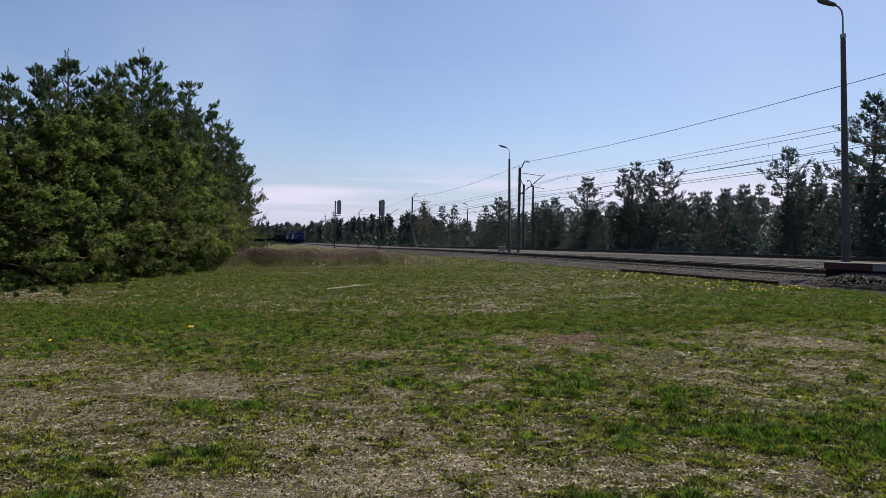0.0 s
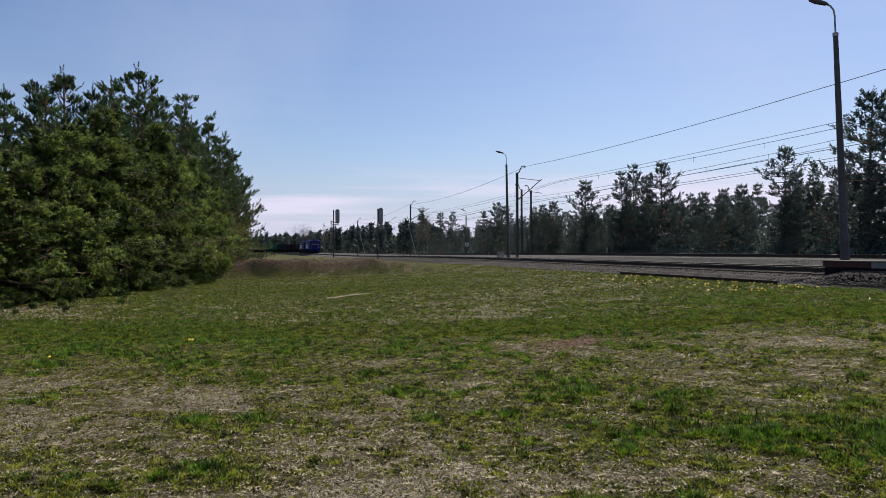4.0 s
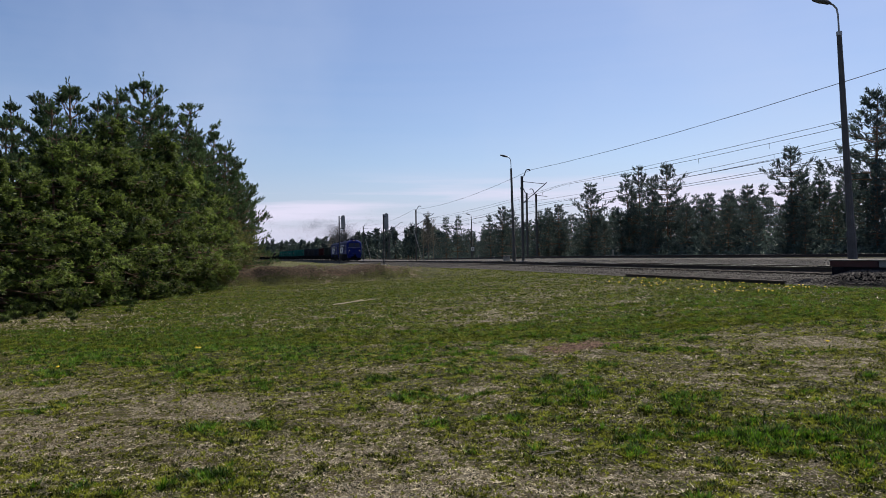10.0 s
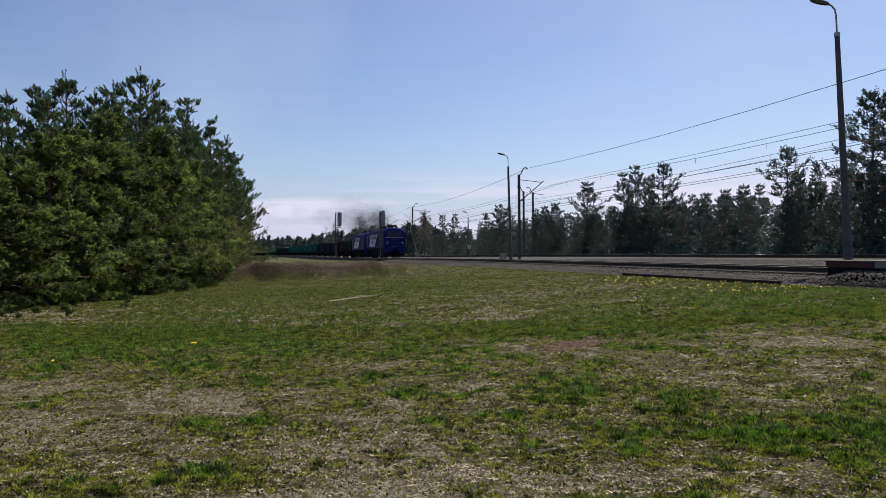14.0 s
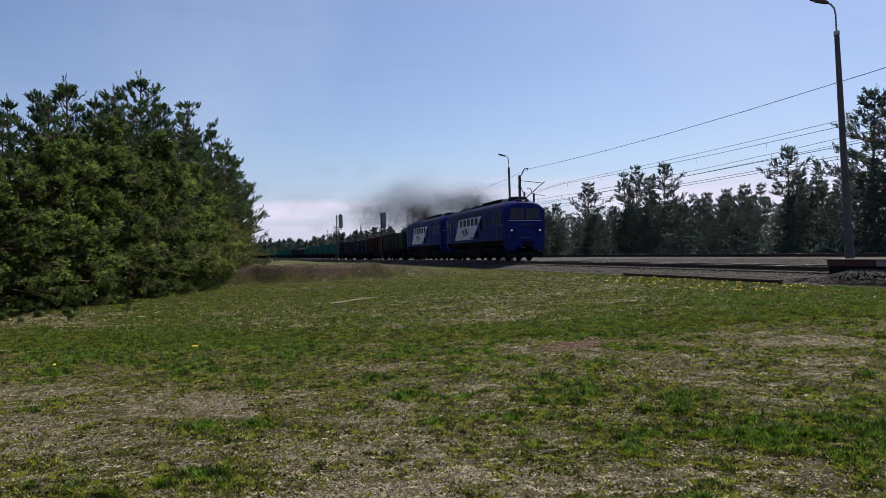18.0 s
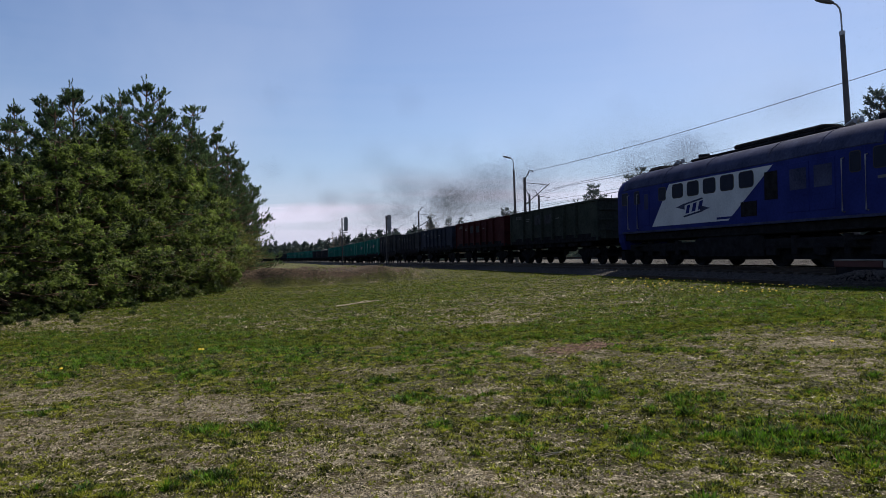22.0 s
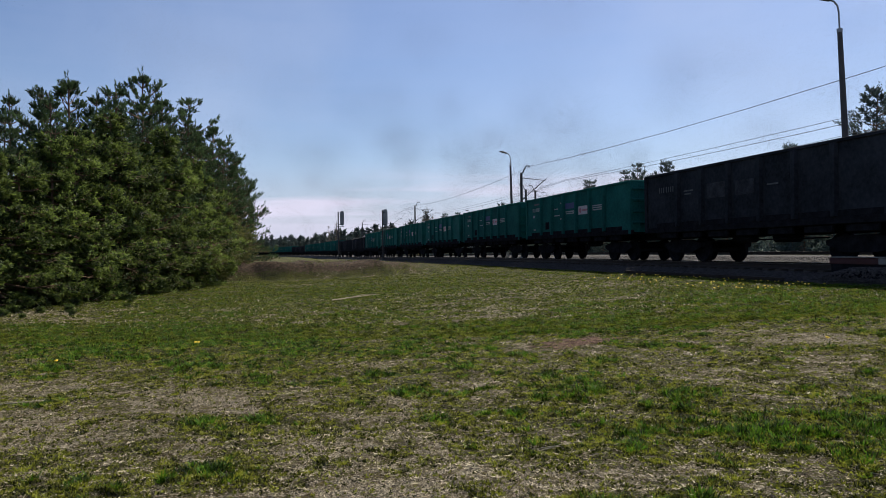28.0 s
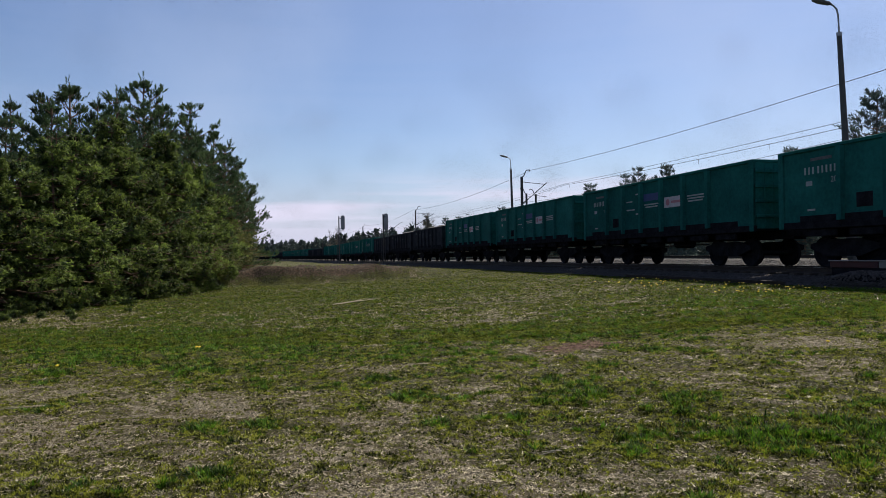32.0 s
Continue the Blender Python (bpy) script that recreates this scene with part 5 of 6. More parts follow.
stick("dry_stick", "bleached dead branch hanging low in the pines", [(-12.6, 23.5, 1.2), (-12.2, 23.5, 1.28), (-11.8, 23.6, 1.25)], 0.013)
stick("dry_stick", "thin pale stalk beside the dry branch", [(-3.2, 21.7, 0.02), (-2.6, 22.9, 0.10), (-2.1, 23.2, 0.04)], 0.009)


# ---- the train ----
def mirrored(box):
    x0, y0, z0, x1, y1, z1 = box
    return (-x1, y0, z0, -x0, y1, z1)


def wheel_mesh(radius, name="wheel"):
    s = Shape()
    for x in (-0.79, 0.79):
        o = 1 if x > 0 else -1
        rings = []
        for dx, r in ((-0.07, radius + 0.025), (-0.04, radius + 0.025), (-0.035, radius), (0.06, radius - 0.006), (0.06, radius - 0.08), (0.02, radius - 0.12),
                      (0.02, 0.14), (0.07, 0.11), (0.07, 0.0)):
            rings.append([(x + o * dx, r * math.cos(q), r * math.sin(q)) for q in [6.2832 * j / 20 for j in range(20)]])
        s.loft(rings, caps=False)
    s.tube([(-0.8, 0, 0), (0.8, 0, 0)], 0.085, 8)
    return s.mesh(name, UNDER, True)


WHEELSET, LOCO_WHEELSET = wheel_mesh(0.475), wheel_mesh(0.525)


def text_mesh(words, size, mat, name="lettering"):
    """Raised letters of the built-in font, turned into a mesh that reads along the near side (+x), left to right = towards -y... """
    cu = bpy.data.curves.new(name, "FONT")
    cu.body, cu.size, cu.extrude, cu.resolution_u = words, size, 0.002, 2
    ob = bpy.data.objects.new(name, cu)
    scene.collection.objects.link(ob)
    me = bpy.data.meshes.new_from_object(ob.evaluated_get(bpy.context.evaluated_depsgraph_get()))
    bpy.data.objects.remove(ob)
    bpy.data.curves.remove(cu)
    me.name = name
    me.materials.clear()
    me.materials.append(mat)
    return me


ON_SIDE = Matrix(((0, 0, 1, 0), (1, 0, 0, 0), (0, 1, 0, 0), (0, 0, 0, 1)))     # letters stand on the +x side and read towards +y

BODY_HALF, SILL, WAIST, ROOF_RISE = 1.475, 1.32, 3.28, 0.80


def section(scale=1.0, drop=0.0):
    """Half-round roof over straight sides, from the near sill over the roof to the far sill."""
    pts = [(BODY_HALF, SILL), (BODY_HALF, 2.2), (BODY_HALF, WAIST)]
    for a in (18, 36, 54, 72, 90):
        q = radians(a)
        pts.append((BODY_HALF * math.cos(q) ** 0.75 if a < 90 else 0.0, WAIST + ROOF_RISE * math.sin(q)))
    pts = pts + [(-x, z) for x, z in reversed(pts[:-1])]
    return [(x * scale, z - drop * max(0, (z - 2.6) / 1.7)) for x, z in pts]


def rounded_plate(o, x0, x1, y0, z0, y1, z1, r):
    """A plate with round corners on the side o (1 or -1) of the body."""
    ring = []
    for cy, cz, a0 in ((y1 - r, z1 - r, 0), (y0 + r, z1 - r, 90), (y0 + r, z0 + r, 180), (y1 - r, z0 + r, 270)):
        ring += [(cy + r * math.cos(radians(a0 + q)), cz + r * math.sin(radians(a0 + q))) for q in (0, 30, 60, 90)]
    ends = [[(o * x, y, z) for y, z in ring] for x in (x0, x1)]
    return Shape().loft(ends if o > 0 else ends[::-1])


def build_loco(label):
    """A double-ended six-axle diesel, 0 at its front face, running to -15.4."""
    ob = thing("diesel_locomotive", label, "locomotive")
    # hull with rounded cab ends
    rings = []
    for y, sc, dr in ((0.10, 0.91, 0.36), (0.05, 0.965, 0.26), (-0.12, 0.99, 0.16), (-0.6, 1.0, 0.03), (-1.2, 1.0, 0.0), (-14.2, 1.0, 0.0), (-14.8, 1.0, 0.03), (-15.24, 0.99, 0.16), (-15.37, 0.965, 0.26), (-15.42, 0.91, 0.36)):
        rings.append([(x, y, z) for x, z in section(sc, dr)])
    body = part("body", Shape().loft(rings).mesh("body", LOCO_BLUE, True), ob, "blue painted hull")
    # sooty roof skin, a little proud of the hull
    skin = []
    for y, dr in ((-0.75, 0.03), (-1.3, 0.0), (-14.1, 0.0), (-14.7, 0.03)):
        top = [(x, z - dr) for x, z in section() if z > WAIST - 0.01]
        up = [(x * 1.012, y, z + 0.018) for x, z in top]
        low = [(x * 0.98, y, z - 0.05) for x, z in reversed(top)]
        skin.append(up + low)
    roof = part("roof", Shape().loft(skin).mesh("roof", LOCO_ROOF, True), ob, "sooty dark roof")
    for y in (-3.0, -5.2, -8.6, -11.4):
        seam = [[(x * 1.02, y + o, z + 0.03) for x, z in section() if z > WAIST - 0.01] + [(x * 0.98, y + o, z - 0.05) for x, z in reversed([p for p in section() if p[1] > WAIST - 0.01])] for o in (-0.04, 0.04)]
        part("roof_seam", Shape().loft(seam).mesh("roof_seam", LOCO_ROOF), roof)
    part("roof_walkway", Shape().box(-0.45, -11.0, 4.11, 0.45, -3.4, 4.20, 0.02).box(-0.36, -8.4, 4.20, 0.36, -4.00, 4.38, 0.05).mesh("roof_walkway", UNDER), roof)
    part("cooling_unit", Shape().box(-0.56, -1.85, 3.96, 0.56, -0.75, 4.32, 0.10).mesh("cooling_unit", UNDER), roof, "black roof box over the cab")
    part("rear_roof_box", Shape().box(-0.5, -14.3, 3.92, 0.5, -13.2, 4.26, 0.12).mesh("rear_roof_box", UNDER), roof)
    part("exhaust", Shape().tube([(0, -10.75, 4.05), (0, -10.75, 4.38)], 0.22, 12).mesh("exhaust", UNDER, True), roof, "sooty exhaust stack")
    for y in (-2.75, -11.9):
        part("horn", Shape().tube([(0.35, y - 0.2, 4.16), (0.35, y + 0.2, 4.24)], [0.04, 0.09], 8).tube([(0.55, y - 0.2, 4.12), (0.55, y + 0.15, 4.20)], [0.035, 0.08], 8)
             .tube([(0.45, y - 0.1, 4.00), (0.45, y - 0.1, 4.16)], 0.03, 6).mesh("horn", STEEL, True), roof)
    part("roof_rail", Shape().tube([(1.05, -11.0, 3.86), (1.05, -3.4, 3.86)], 0.02, 5).tube([(1.05, -11.0, 3.70), (1.05, -11.0, 3.86)], 0.02, 5).tube([(1.05, -7.2, 3.70), (1.05, -7.2, 3.86)], 0.02, 5)
         .tube([(1.05, -3.4, 3.70), (1.05, -3.4, 3.86)], 0.02, 5).mesh("roof_rail", STEEL), roof)
    # slanted pale livery field on both sides
    quad = [(-12.3, 1.54), (-7.25, 1.54), (-4.95, 3.20), (-10.95, 3.20)]
    for o in (1, -1):
        a, b = BODY_HALF + 0.004, BODY_HALF + 0.010
        field = part("livery_field", Shape().loft([[(o * a, y, z) for y, z in quad], [(o * b, y, z) for y, z in quad]]).mesh("livery_field", LOCO_WHITE), body, "slanted pale grey livery field")
        # winged emblem: two bars and two pointed shapes
        c = BODY_HALF + 0.011
        for k, pts in enumerate(([(-10.5, 2.22), (-9.9, 2.34), (-9.9, 2.10)], [(-8.3, 2.06), (-8.9, 2.20), (-8.9, 1.94)],
                                 [(-10.0, 2.26), (-8.7, 2.42), (-8.75, 2.48), (-10.05, 2.32)], [(-10.0, 1.86), (-8.75, 2.02), (-8.7, 1.96), (-9.95, 1.80)],
                                 [(-9.85, 1.93), (-9.62, 1.96), (-9.52, 2.28), (-9.72, 2.25)], [(-9.45, 1.98), (-9.2, 2.01), (-9.1, 2.33), (-9.32, 2.30)], [(-9.05, 2.03), (-8.8, 2.06), (-8.7, 2.38), (-8.92, 2.35)])):
            part("emblem_stroke", Shape().loft([[(o * c, y, z) for y, z in pts], [(o * (c + 0.004), y, z) for y, z in pts]]).mesh("emblem_stroke", LOCO_ROOF if k < 4 else LOCO_BLUE), body)
        part("number_bar", Shape().box(*( (c, -7.9, 1.60, c + 0.004, -6.9, 1.68) if o > 0 else mirrored((c, -7.9, 1.60, c + 0.004, -6.9, 1.68)))).mesh("number_bar", LOCO_BLUE), body)
        # engine-room windows
        for k in range(5):
            y = -10.72 + k * 1.03
            w = part("side_window", rounded_plate(o, BODY_HALF - 0.03, BODY_HALF + 0.024, y, 2.62, y + 0.70, 3.12, 0.10).mesh("side_window", GLASS), body, "dark engine-room window")
            part("window_gasket", rounded_plate(o, BODY_HALF - 0.03, BODY_HALF + 0.016, y - 0.035, 2.585, y + 0.735, 3.155, 0.13).mesh("window_gasket", RUBBER), w)
        # cab windows, doors with handrails, louvres, at both ends
        for y0, y1, z0, z1 in ((-1.05, -0.45, 2.62, 3.16), (-1.85, -1.50, 2.60, 3.14), (-14.85, -14.35, 2.62, 3.12), (-13.75, -13.35, 2.60, 3.12), (-11.75, -11.25, 2.60, 3.10)):
            w = part("cab_window", rounded_plate(o, BODY_HALF - 0.03, BODY_HALF + 0.020, y0, z0, y1, z1, 0.07).mesh("cab_window", GLASS), body, "dark cab side window")
            part("window_gasket", rounded_plate(o, BODY_HALF - 0.03, BODY_HALF + 0.014, y0 - 0.03, z0 - 0.03, y1 + 0.03, z1 + 0.03, 0.09).mesh("window_gasket", RUBBER), w)
        for y0 in (-2.0, -14.15):
            bx = (BODY_HALF - 0.02, y0, 1.42, BODY_HALF + 0.010, y0 + 0.66, 3.22)
            part("cab_door", Shape().box(*(bx if o > 0 else mirrored(bx)), 0.008).mesh("cab_door", LOCO_BLUE), body)
            for y in (y0 - 0.08, y0 + 0.74):
                part("handrail", Shape().tube([(o * 1.48, y, 1.5), (o * 1.56, y, 1.52), (o * 1.56, y, 3.0), (o * 1.48, y, 3.02)], 0.022, 6).mesh("handrail", STEEL, True), body, "pale steel handrail")
            part("cab_step", Shape().box(*((1.2, y0, 0.72, 1.5, y0 + 0.6, 0.76) if o > 0 else mirrored((1.2, y0, 0.72, 1.5, y0 + 0.6, 0.76)))).box(*((1.25, y0, 1.02, 1.5, y0 + 0.6, 1.06) if o > 0 else mirrored((1.25, y0, 1.02, 1.5, y0 + 0.6, 1.06)))).mesh("cab_step", UNDER), ob)
        for y0, y1 in ((-4.3, -3.4), (-3.3, -2.4), (-13.0, -12.5)):
            bx = (BODY_HALF - 0.01, y0, 1.62, BODY_HALF + 0.016, y1, 3.12)
            part("panel_door", Shape().box(*(bx if o > 0 else mirrored(bx)), 0.008).mesh("panel_door", LOCO_BLUE), body)
            bx = (BODY_HALF, y0 + 0.1, 2.3, BODY_HALF + 0.022, y1 - 0.1, 2.95)
            part("intake_mesh", Shape().box(*(bx if o > 0 else mirrored(bx)), 0.006).mesh("intake_mesh", LOCO_ROOF), body)
        bx = (BODY_HALF, -6.55, 1.62, BODY_HALF + 0.018, -5.75, 2.12)
        part("filter_grille", Shape().box(*(bx if o > 0 else mirrored(bx))).mesh("filter_grille", UNDER), body)
        bx = (BODY_HALF, -5.35, 2.1, BODY_HALF + 0.018, -4.75, 3.0)
        part("filter_grille", Shape().box(*(bx if o > 0 else mirrored(bx))).mesh("filter_grille", UNDER), body)
        bx = (BODY_HALF - 0.01, -14.9, 1.32, BODY_HALF + 0.008, -0.5, 1.40)
        part("sill_strip", Shape().box(*(bx if o > 0 else mirrored(bx))).mesh("sill_strip", LOCO_ROOF), body)
        bx = (BODY_HALF, -0.95, 2.32, BODY_HALF + 0.006, -0.25, 2.40)
        part("number_bar", Shape().box(*(bx if o > 0 else mirrored(bx))).mesh("number_bar", DIM_MARKING), body)
    # both faces
    for face, o in ((0.10, 1), (-15.42, -1)):
        for x0, x1 in ((-1.07, -0.06), (0.06, 1.07)):
            tilt = [(x0, face - o * 0.02, 2.74), (x1, face - o * 0.02, 2.74), (x1 - 0.06 * (x1 > 0.5), face - o * 0.02, 3.46), (x0 + 0.06 * (x0 < -0.5), face - o * 0.02, 3.46)]
            back = [(x, y + o * 0.045, z) for x, y, z in tilt]
            w = part("windscreen", Shape().loft([tilt, back] if o > 0 else [back, tilt]).mesh("windscreen", WINDSCREEN), body, "dark cab windscreen")
            part("wiper", Shape().tube([((x0 + x1) / 2, face + o * 0.045, 2.74), ((x0 + x1) / 2 - 0.25, face + o * 0.045, 3.3)], 0.012, 4).mesh("wiper", RUBBER), w)
        part("face_stripe", Shape().box(-1.22, min(face, face + o * 0.012), 2.62, 1.22, max(face, face + o * 0.012), 2.66).mesh("face_stripe", LOCO_WHITE), body, "thin pale stripe")
        part("face_number_bar", Shape().box(-0.35, min(face, face + o * 0.014), 1.46, 0.35, max(face, face + o * 0.014), 1.54).mesh("face_number_bar", DIM_MARKING), body)
        part("face_emblem", Shape().box(-0.45, min(face, face + o * 0.013), 2.32, 0.45, max(face, face + o * 0.013), 2.42).mesh("face_emblem", LOCO_ROOF), body)
        for x in (-1.0, 1.0):
            hl = part("headlight", Shape().disc((x, face + o * 0.02, 1.98), (0, 1, 0), 0.14, 0.16, 16).mesh("headlight", LOCO_BLUE, True), body, "round headlight")
            part("lens", Shape().disc((x, face + o * 0.105, 1.98), (0, 1, 0), 0.07, 0.02, 16).mesh("lens", LAMP_ON if o > 0 else GLASS), hl)
        tl = part("top_lamp", Shape().box(-0.42, min(face - o * 0.75, face - o * 0.28), 3.78, 0.42, max(face - o * 0.75, face - o * 0.28), 4.12, 0.05).mesh("top_lamp", LOCO_ROOF), body, "roof headlight housing")
        part("lens", Shape().disc((0, face - o * 0.27, 3.95), (0, 1, 0), 0.09, 0.03, 14).mesh("lens", LAMP_TOP if o > 0 else GLASS), tl)
        part("apron", Shape().loft([[(x, face - o * q, z) for x, z in ((-1.40, 1.33), (1.40, 1.33), (1.36, 0.95), (1.22, 0.62), (0.62, 0.62), (0.55, 0.88), (-0.55, 0.88), (-0.62, 0.62), (-1.22, 0.62), (-1.36, 0.95))] for q in ((0.0, 0.5) if o < 0 else (0.5, 0.0))]).mesh("apron", LOCO_BLUE), body, "blue lower apron")
        part("buffer_beam", Shape().box(-1.3, min(face - o * 0.45, face - o * 0.02), 0.86, 1.3, max(face - o * 0.45, face - o * 0.02), 1.32, 0.03).mesh("buffer_beam", UNDER), ob)
        part("coupler", Shape().box(-0.14, min(face - o * 0.4, face + o * 0.62), 0.93, 0.14, max(face - o * 0.4, face + o * 0.62), 1.18, 0.04).box(-0.22, min(face + o * 0.5, face + o * 0.9), 0.88, 0.22, max(face + o * 0.5, face + o * 0.9), 1.24, 0.05).mesh("coupler", UNDER), ob)
        part("snow_plough", Shape().loft([[(x * k, face + o * q, z) for x, z in ((-1.3, 0.55), (1.3, 0.55), (1.3, 0.14), (-1.3, 0.14))] for q, k in ((-0.35, 1.0), (0.05, 0.95))] if o > 0 else [[(x * k, face + o * q, z) for x, z in ((-1.3, 0.55), (1.3, 0.55), (1.3, 0.14), (-1.3, 0.14))] for q, k in ((0.05, 0.95), (-0.35, 1.0))]).mesh("snow_plough", UNDER), ob)
        for x in (-1.15, 1.15):
            part("corner_handrail", Shape().tube([(x, face + o * 0.02, 1.5), (x, face + o * 0.09, 1.52), (x, face + o * 0.09, 1.95), (x, face + o * 0.02, 1.97)], 0.018, 6).mesh("corner_handrail", STEEL, True), body)
    part("underframe", Shape().box(-1.3, -15.1, 1.0, 1.3, -0.25, 1.33, 0.03).mesh("underframe", UNDER), ob)
    part("fuel_tank", Shape().box(-1.32, -9.6, 0.16, 1.32, -5.8, 1.02, 0.12).mesh("fuel_tank", UNDER), ob)
    for yc in (-3.35, -11.95):
        bogie = part("bogie", Shape().box(-1.22, yc - 2.75, 0.56, -1.02, yc + 2.75, 0.92, 0.05).box(1.02, yc - 2.75, 0.56, 1.22, yc + 2.75, 0.92, 0.05).box(-1.02, yc - 0.5, 0.5, 1.02, yc + 0.5, 0.86).box(0.92, yc - 2.7, 0.24, 0.96, yc + 2.7, 0.6).box(-0.96, yc - 2.7, 0.24, -0.92, yc + 2.7, 0.6)
                     .mesh("bogie", UNDER), ob, m=pose(0, 0, -0.08))
        for dy in (-2.1, 0, 2.1):
            part("wheelset", LOCO_WHEELSET, bogie, m=pose(0, yc + dy, 0.525))
            for x in (-1.14, 1.14):
                part("axle_box", Shape().box(x - 0.12, yc + dy - 0.24, 0.34, x + 0.12, yc + dy + 0.24, 0.74, 0.05).mesh("axle_box", UNDER), bogie)
        for dy in (-1.05, 1.05):
            for x in (-1.16, 1.16):
                part("spring", Shape().tube([(x, yc + dy, 0.42), (x, yc + dy, 1.0)], 0.13, 10).mesh("spring", UNDER, True), bogie)
    return ob


HALF_LONG, HALF_WIDE, FLOOR_Z = 6.38, 1.52, 1.20
RIB_YS = [-3.9, -2.35, -0.8, 0.8, 2.35, 3.9]


def build_wagon(label, mat, style, load, TOP_Z=3.49):
    """A four-axle open wagon, 0 at its middle: ribbed sides, end walls, bogies."""
    ob = thing("open_wagon", label, "freight wagon", group="wagons of the train")
    for o in (1, -1):
        a, b = o * (HALF_WIDE - 0.045), o * (HALF_WIDE - 0.01)
        wall = part("side_wall", Shape().box(min(a, b), -HALF_LONG + 0.02, FLOOR_Z + 0.04, max(a, b), HALF_LONG - 0.02, TOP_Z - 0.07).mesh("side_wall", mat), ob)
        part("top_rail", Shape().box(o * 1.50 - 0.065, -HALF_LONG, TOP_Z - 0.11, o * 1.50 + 0.065, HALF_LONG, TOP_Z, 0.02).mesh("top_rail", mat), wall)
        part("sole_bar", Shape().box(o * 1.48 - 0.07, -HALF_LONG, FLOOR_Z - 0.12, o * 1.48 + 0.07, HALF_LONG, FLOOR_Z + 0.10, 0.02).mesh("sole_bar", UNDER), wall)
        rib = RIBS[mat.name, o, TOP_Z]
        for y in RIB_YS:
            part("rib", rib, wall, m=pose(0, y, 0))
        for y in (-6.26, 6.26):
            part("corner_post", Shape().box(o * 1.50 - 0.08, y - 0.10, FLOOR_Z - 0.1, o * 1.50 + 0.075, y + 0.10, TOP_Z - 0.02, 0.02).mesh("corner_post", mat), wall)
        for k in range(7):
            part("hatch", HATCH, ob, m=pose(o * 1.42, -4.75 + k * 1.58, FLOOR_Z))
            part("side_flap", FOOT_STRIP, wall, m=pose(o * (HALF_WIDE - 0.005), -4.725 + k * 1.575, FLOOR_Z))
    for o in (1, -1):
        y = o * (HALF_LONG - 0.06)
        end = part("end_wall", Shape().box(-1.47, y - 0.03, FLOOR_Z, 1.47, y + 0.03, TOP_Z - 0.04).mesh("end_wall", mat), ob)
        for k in range(4):
            z = 1.55 + k * 0.5
            part("end_rib", Shape().box(-1.46, min(y, y + o * 0.10), z, 1.46, max(y, y + o * 0.10), z + 0.12, 0.02).mesh("end_rib", mat), end)
        part("end_rail", Shape().box(-1.5, y - 0.06, TOP_Z - 0.10, 1.5, y + 0.06, TOP_Z - 0.002, 0.02).mesh("end_rail", mat), end)
        part("coupler", Shape().box(-0.13, min(o * 6.0, o * 6.75), 0.94, 0.13, max(o * 6.0, o * 6.75), 1.16, 0.03).box(-0.21, min(o * 6.6, o * 6.95), 0.90, 0.21, max(o * 6.6, o * 6.95), 1.20, 0.04).mesh("coupler", UNDER), ob)
        part("end_ladder", Shape().tube([(1.2, y + o * 0.16, 1.2), (1.2, y + o * 0.16, 3.3)], 0.015, 4).tube([(0.85, y + o * 0.16, 1.2), (0.85, y + o * 0.16, 3.3)], 0.015, 4)
             .box(0.85, min(y + o * 0.15, y + o * 0.17), 1.6, 1.2, max(y + o * 0.15, y + o * 0.17), 1.63).box(0.85, min(y + o * 0.15, y + o * 0.17), 2.1, 1.2, max(y + o * 0.15, y + o * 0.17), 2.13)
             .box(0.85, min(y + o * 0.15, y + o * 0.17), 2.6, 1.2, max(y + o * 0.15, y + o * 0.17), 2.63).mesh("end_ladder", mat), end)
    part("floor", Shape().box(-1.42, -6.15, FLOOR_Z - 0.06, 1.42, 6.15, FLOOR_Z + 0.02).mesh("floor", UNDER), ob)
    part("centre_sill", Shape().box(-0.25, -6.1, 0.85, 0.25, 6.1, FLOOR_Z - 0.06, 0.02).mesh("centre_sill", UNDER), ob)
    part("brake_gear", Shape().tube([(0.75, -1.4, 0.78), (0.75, -0.5, 0.78)], 0.16, 10).tube([(0.5, 0.3, 0.8), (0.5, 1.3, 0.8)], 0.2, 10).tube([(0.9, -3, 0.7), (0.9, 3, 0.72)], 0.025, 5).mesh("brake_gear", UNDER, True), ob)
    for yc in (-4.325, 4.325):
        frame_ = Shape()
        for x in (-1.02, 1.02):
            frame_.loft([[(x + q, yc + y, z) for y, z in ((-1.25, 0.58), (-0.6, 0.36), (0.6, 0.36), (1.25, 0.58), (1.25, 0.72), (0.55, 0.86), (-0.55, 0.86), (-1.25, 0.72))] for q in (-0.08, 0.08)])
        frame_.box(-1.0, yc - 0.22, 0.45, 1.0, yc + 0.22, 0.80)
        bogie = part("bogie", frame_.mesh("bogie", UNDER), ob, m=pose(0, 0, -0.08))
        for dy in (-0.925, 0.925):
            part("wheelset", WHEELSET, bogie, m=pose(0, yc + dy, 0.475))
        for x in (-1.04, 1.04):
            part("spring_nest", Shape().tube([(x, yc - 0.12, 0.4), (x, yc - 0.12, 0.66)], 0.09, 8).tube([(x, yc + 0.12, 0.4), (x, yc + 0.12, 0.66)], 0.09, 8).mesh("spring_nest", UNDER), bogie)
    if load:
        rng = np.random.default_rng(77)
        xs, ys = np.linspace(-1.42, 1.42, 9), np.linspace(-6.1, 6.1, 36)
        gx, gy = np.meshgrid(xs, ys)
        gz = TOP_Z - 0.30 + load * np.cos(gx / 1.42 * 1.4) * (1 - (np.abs(gy) / 6.4) ** 4) * (0.75 + 0.25 * np.sin(gy * 1.4)) + rng.normal(size=gx.shape) * 0.05
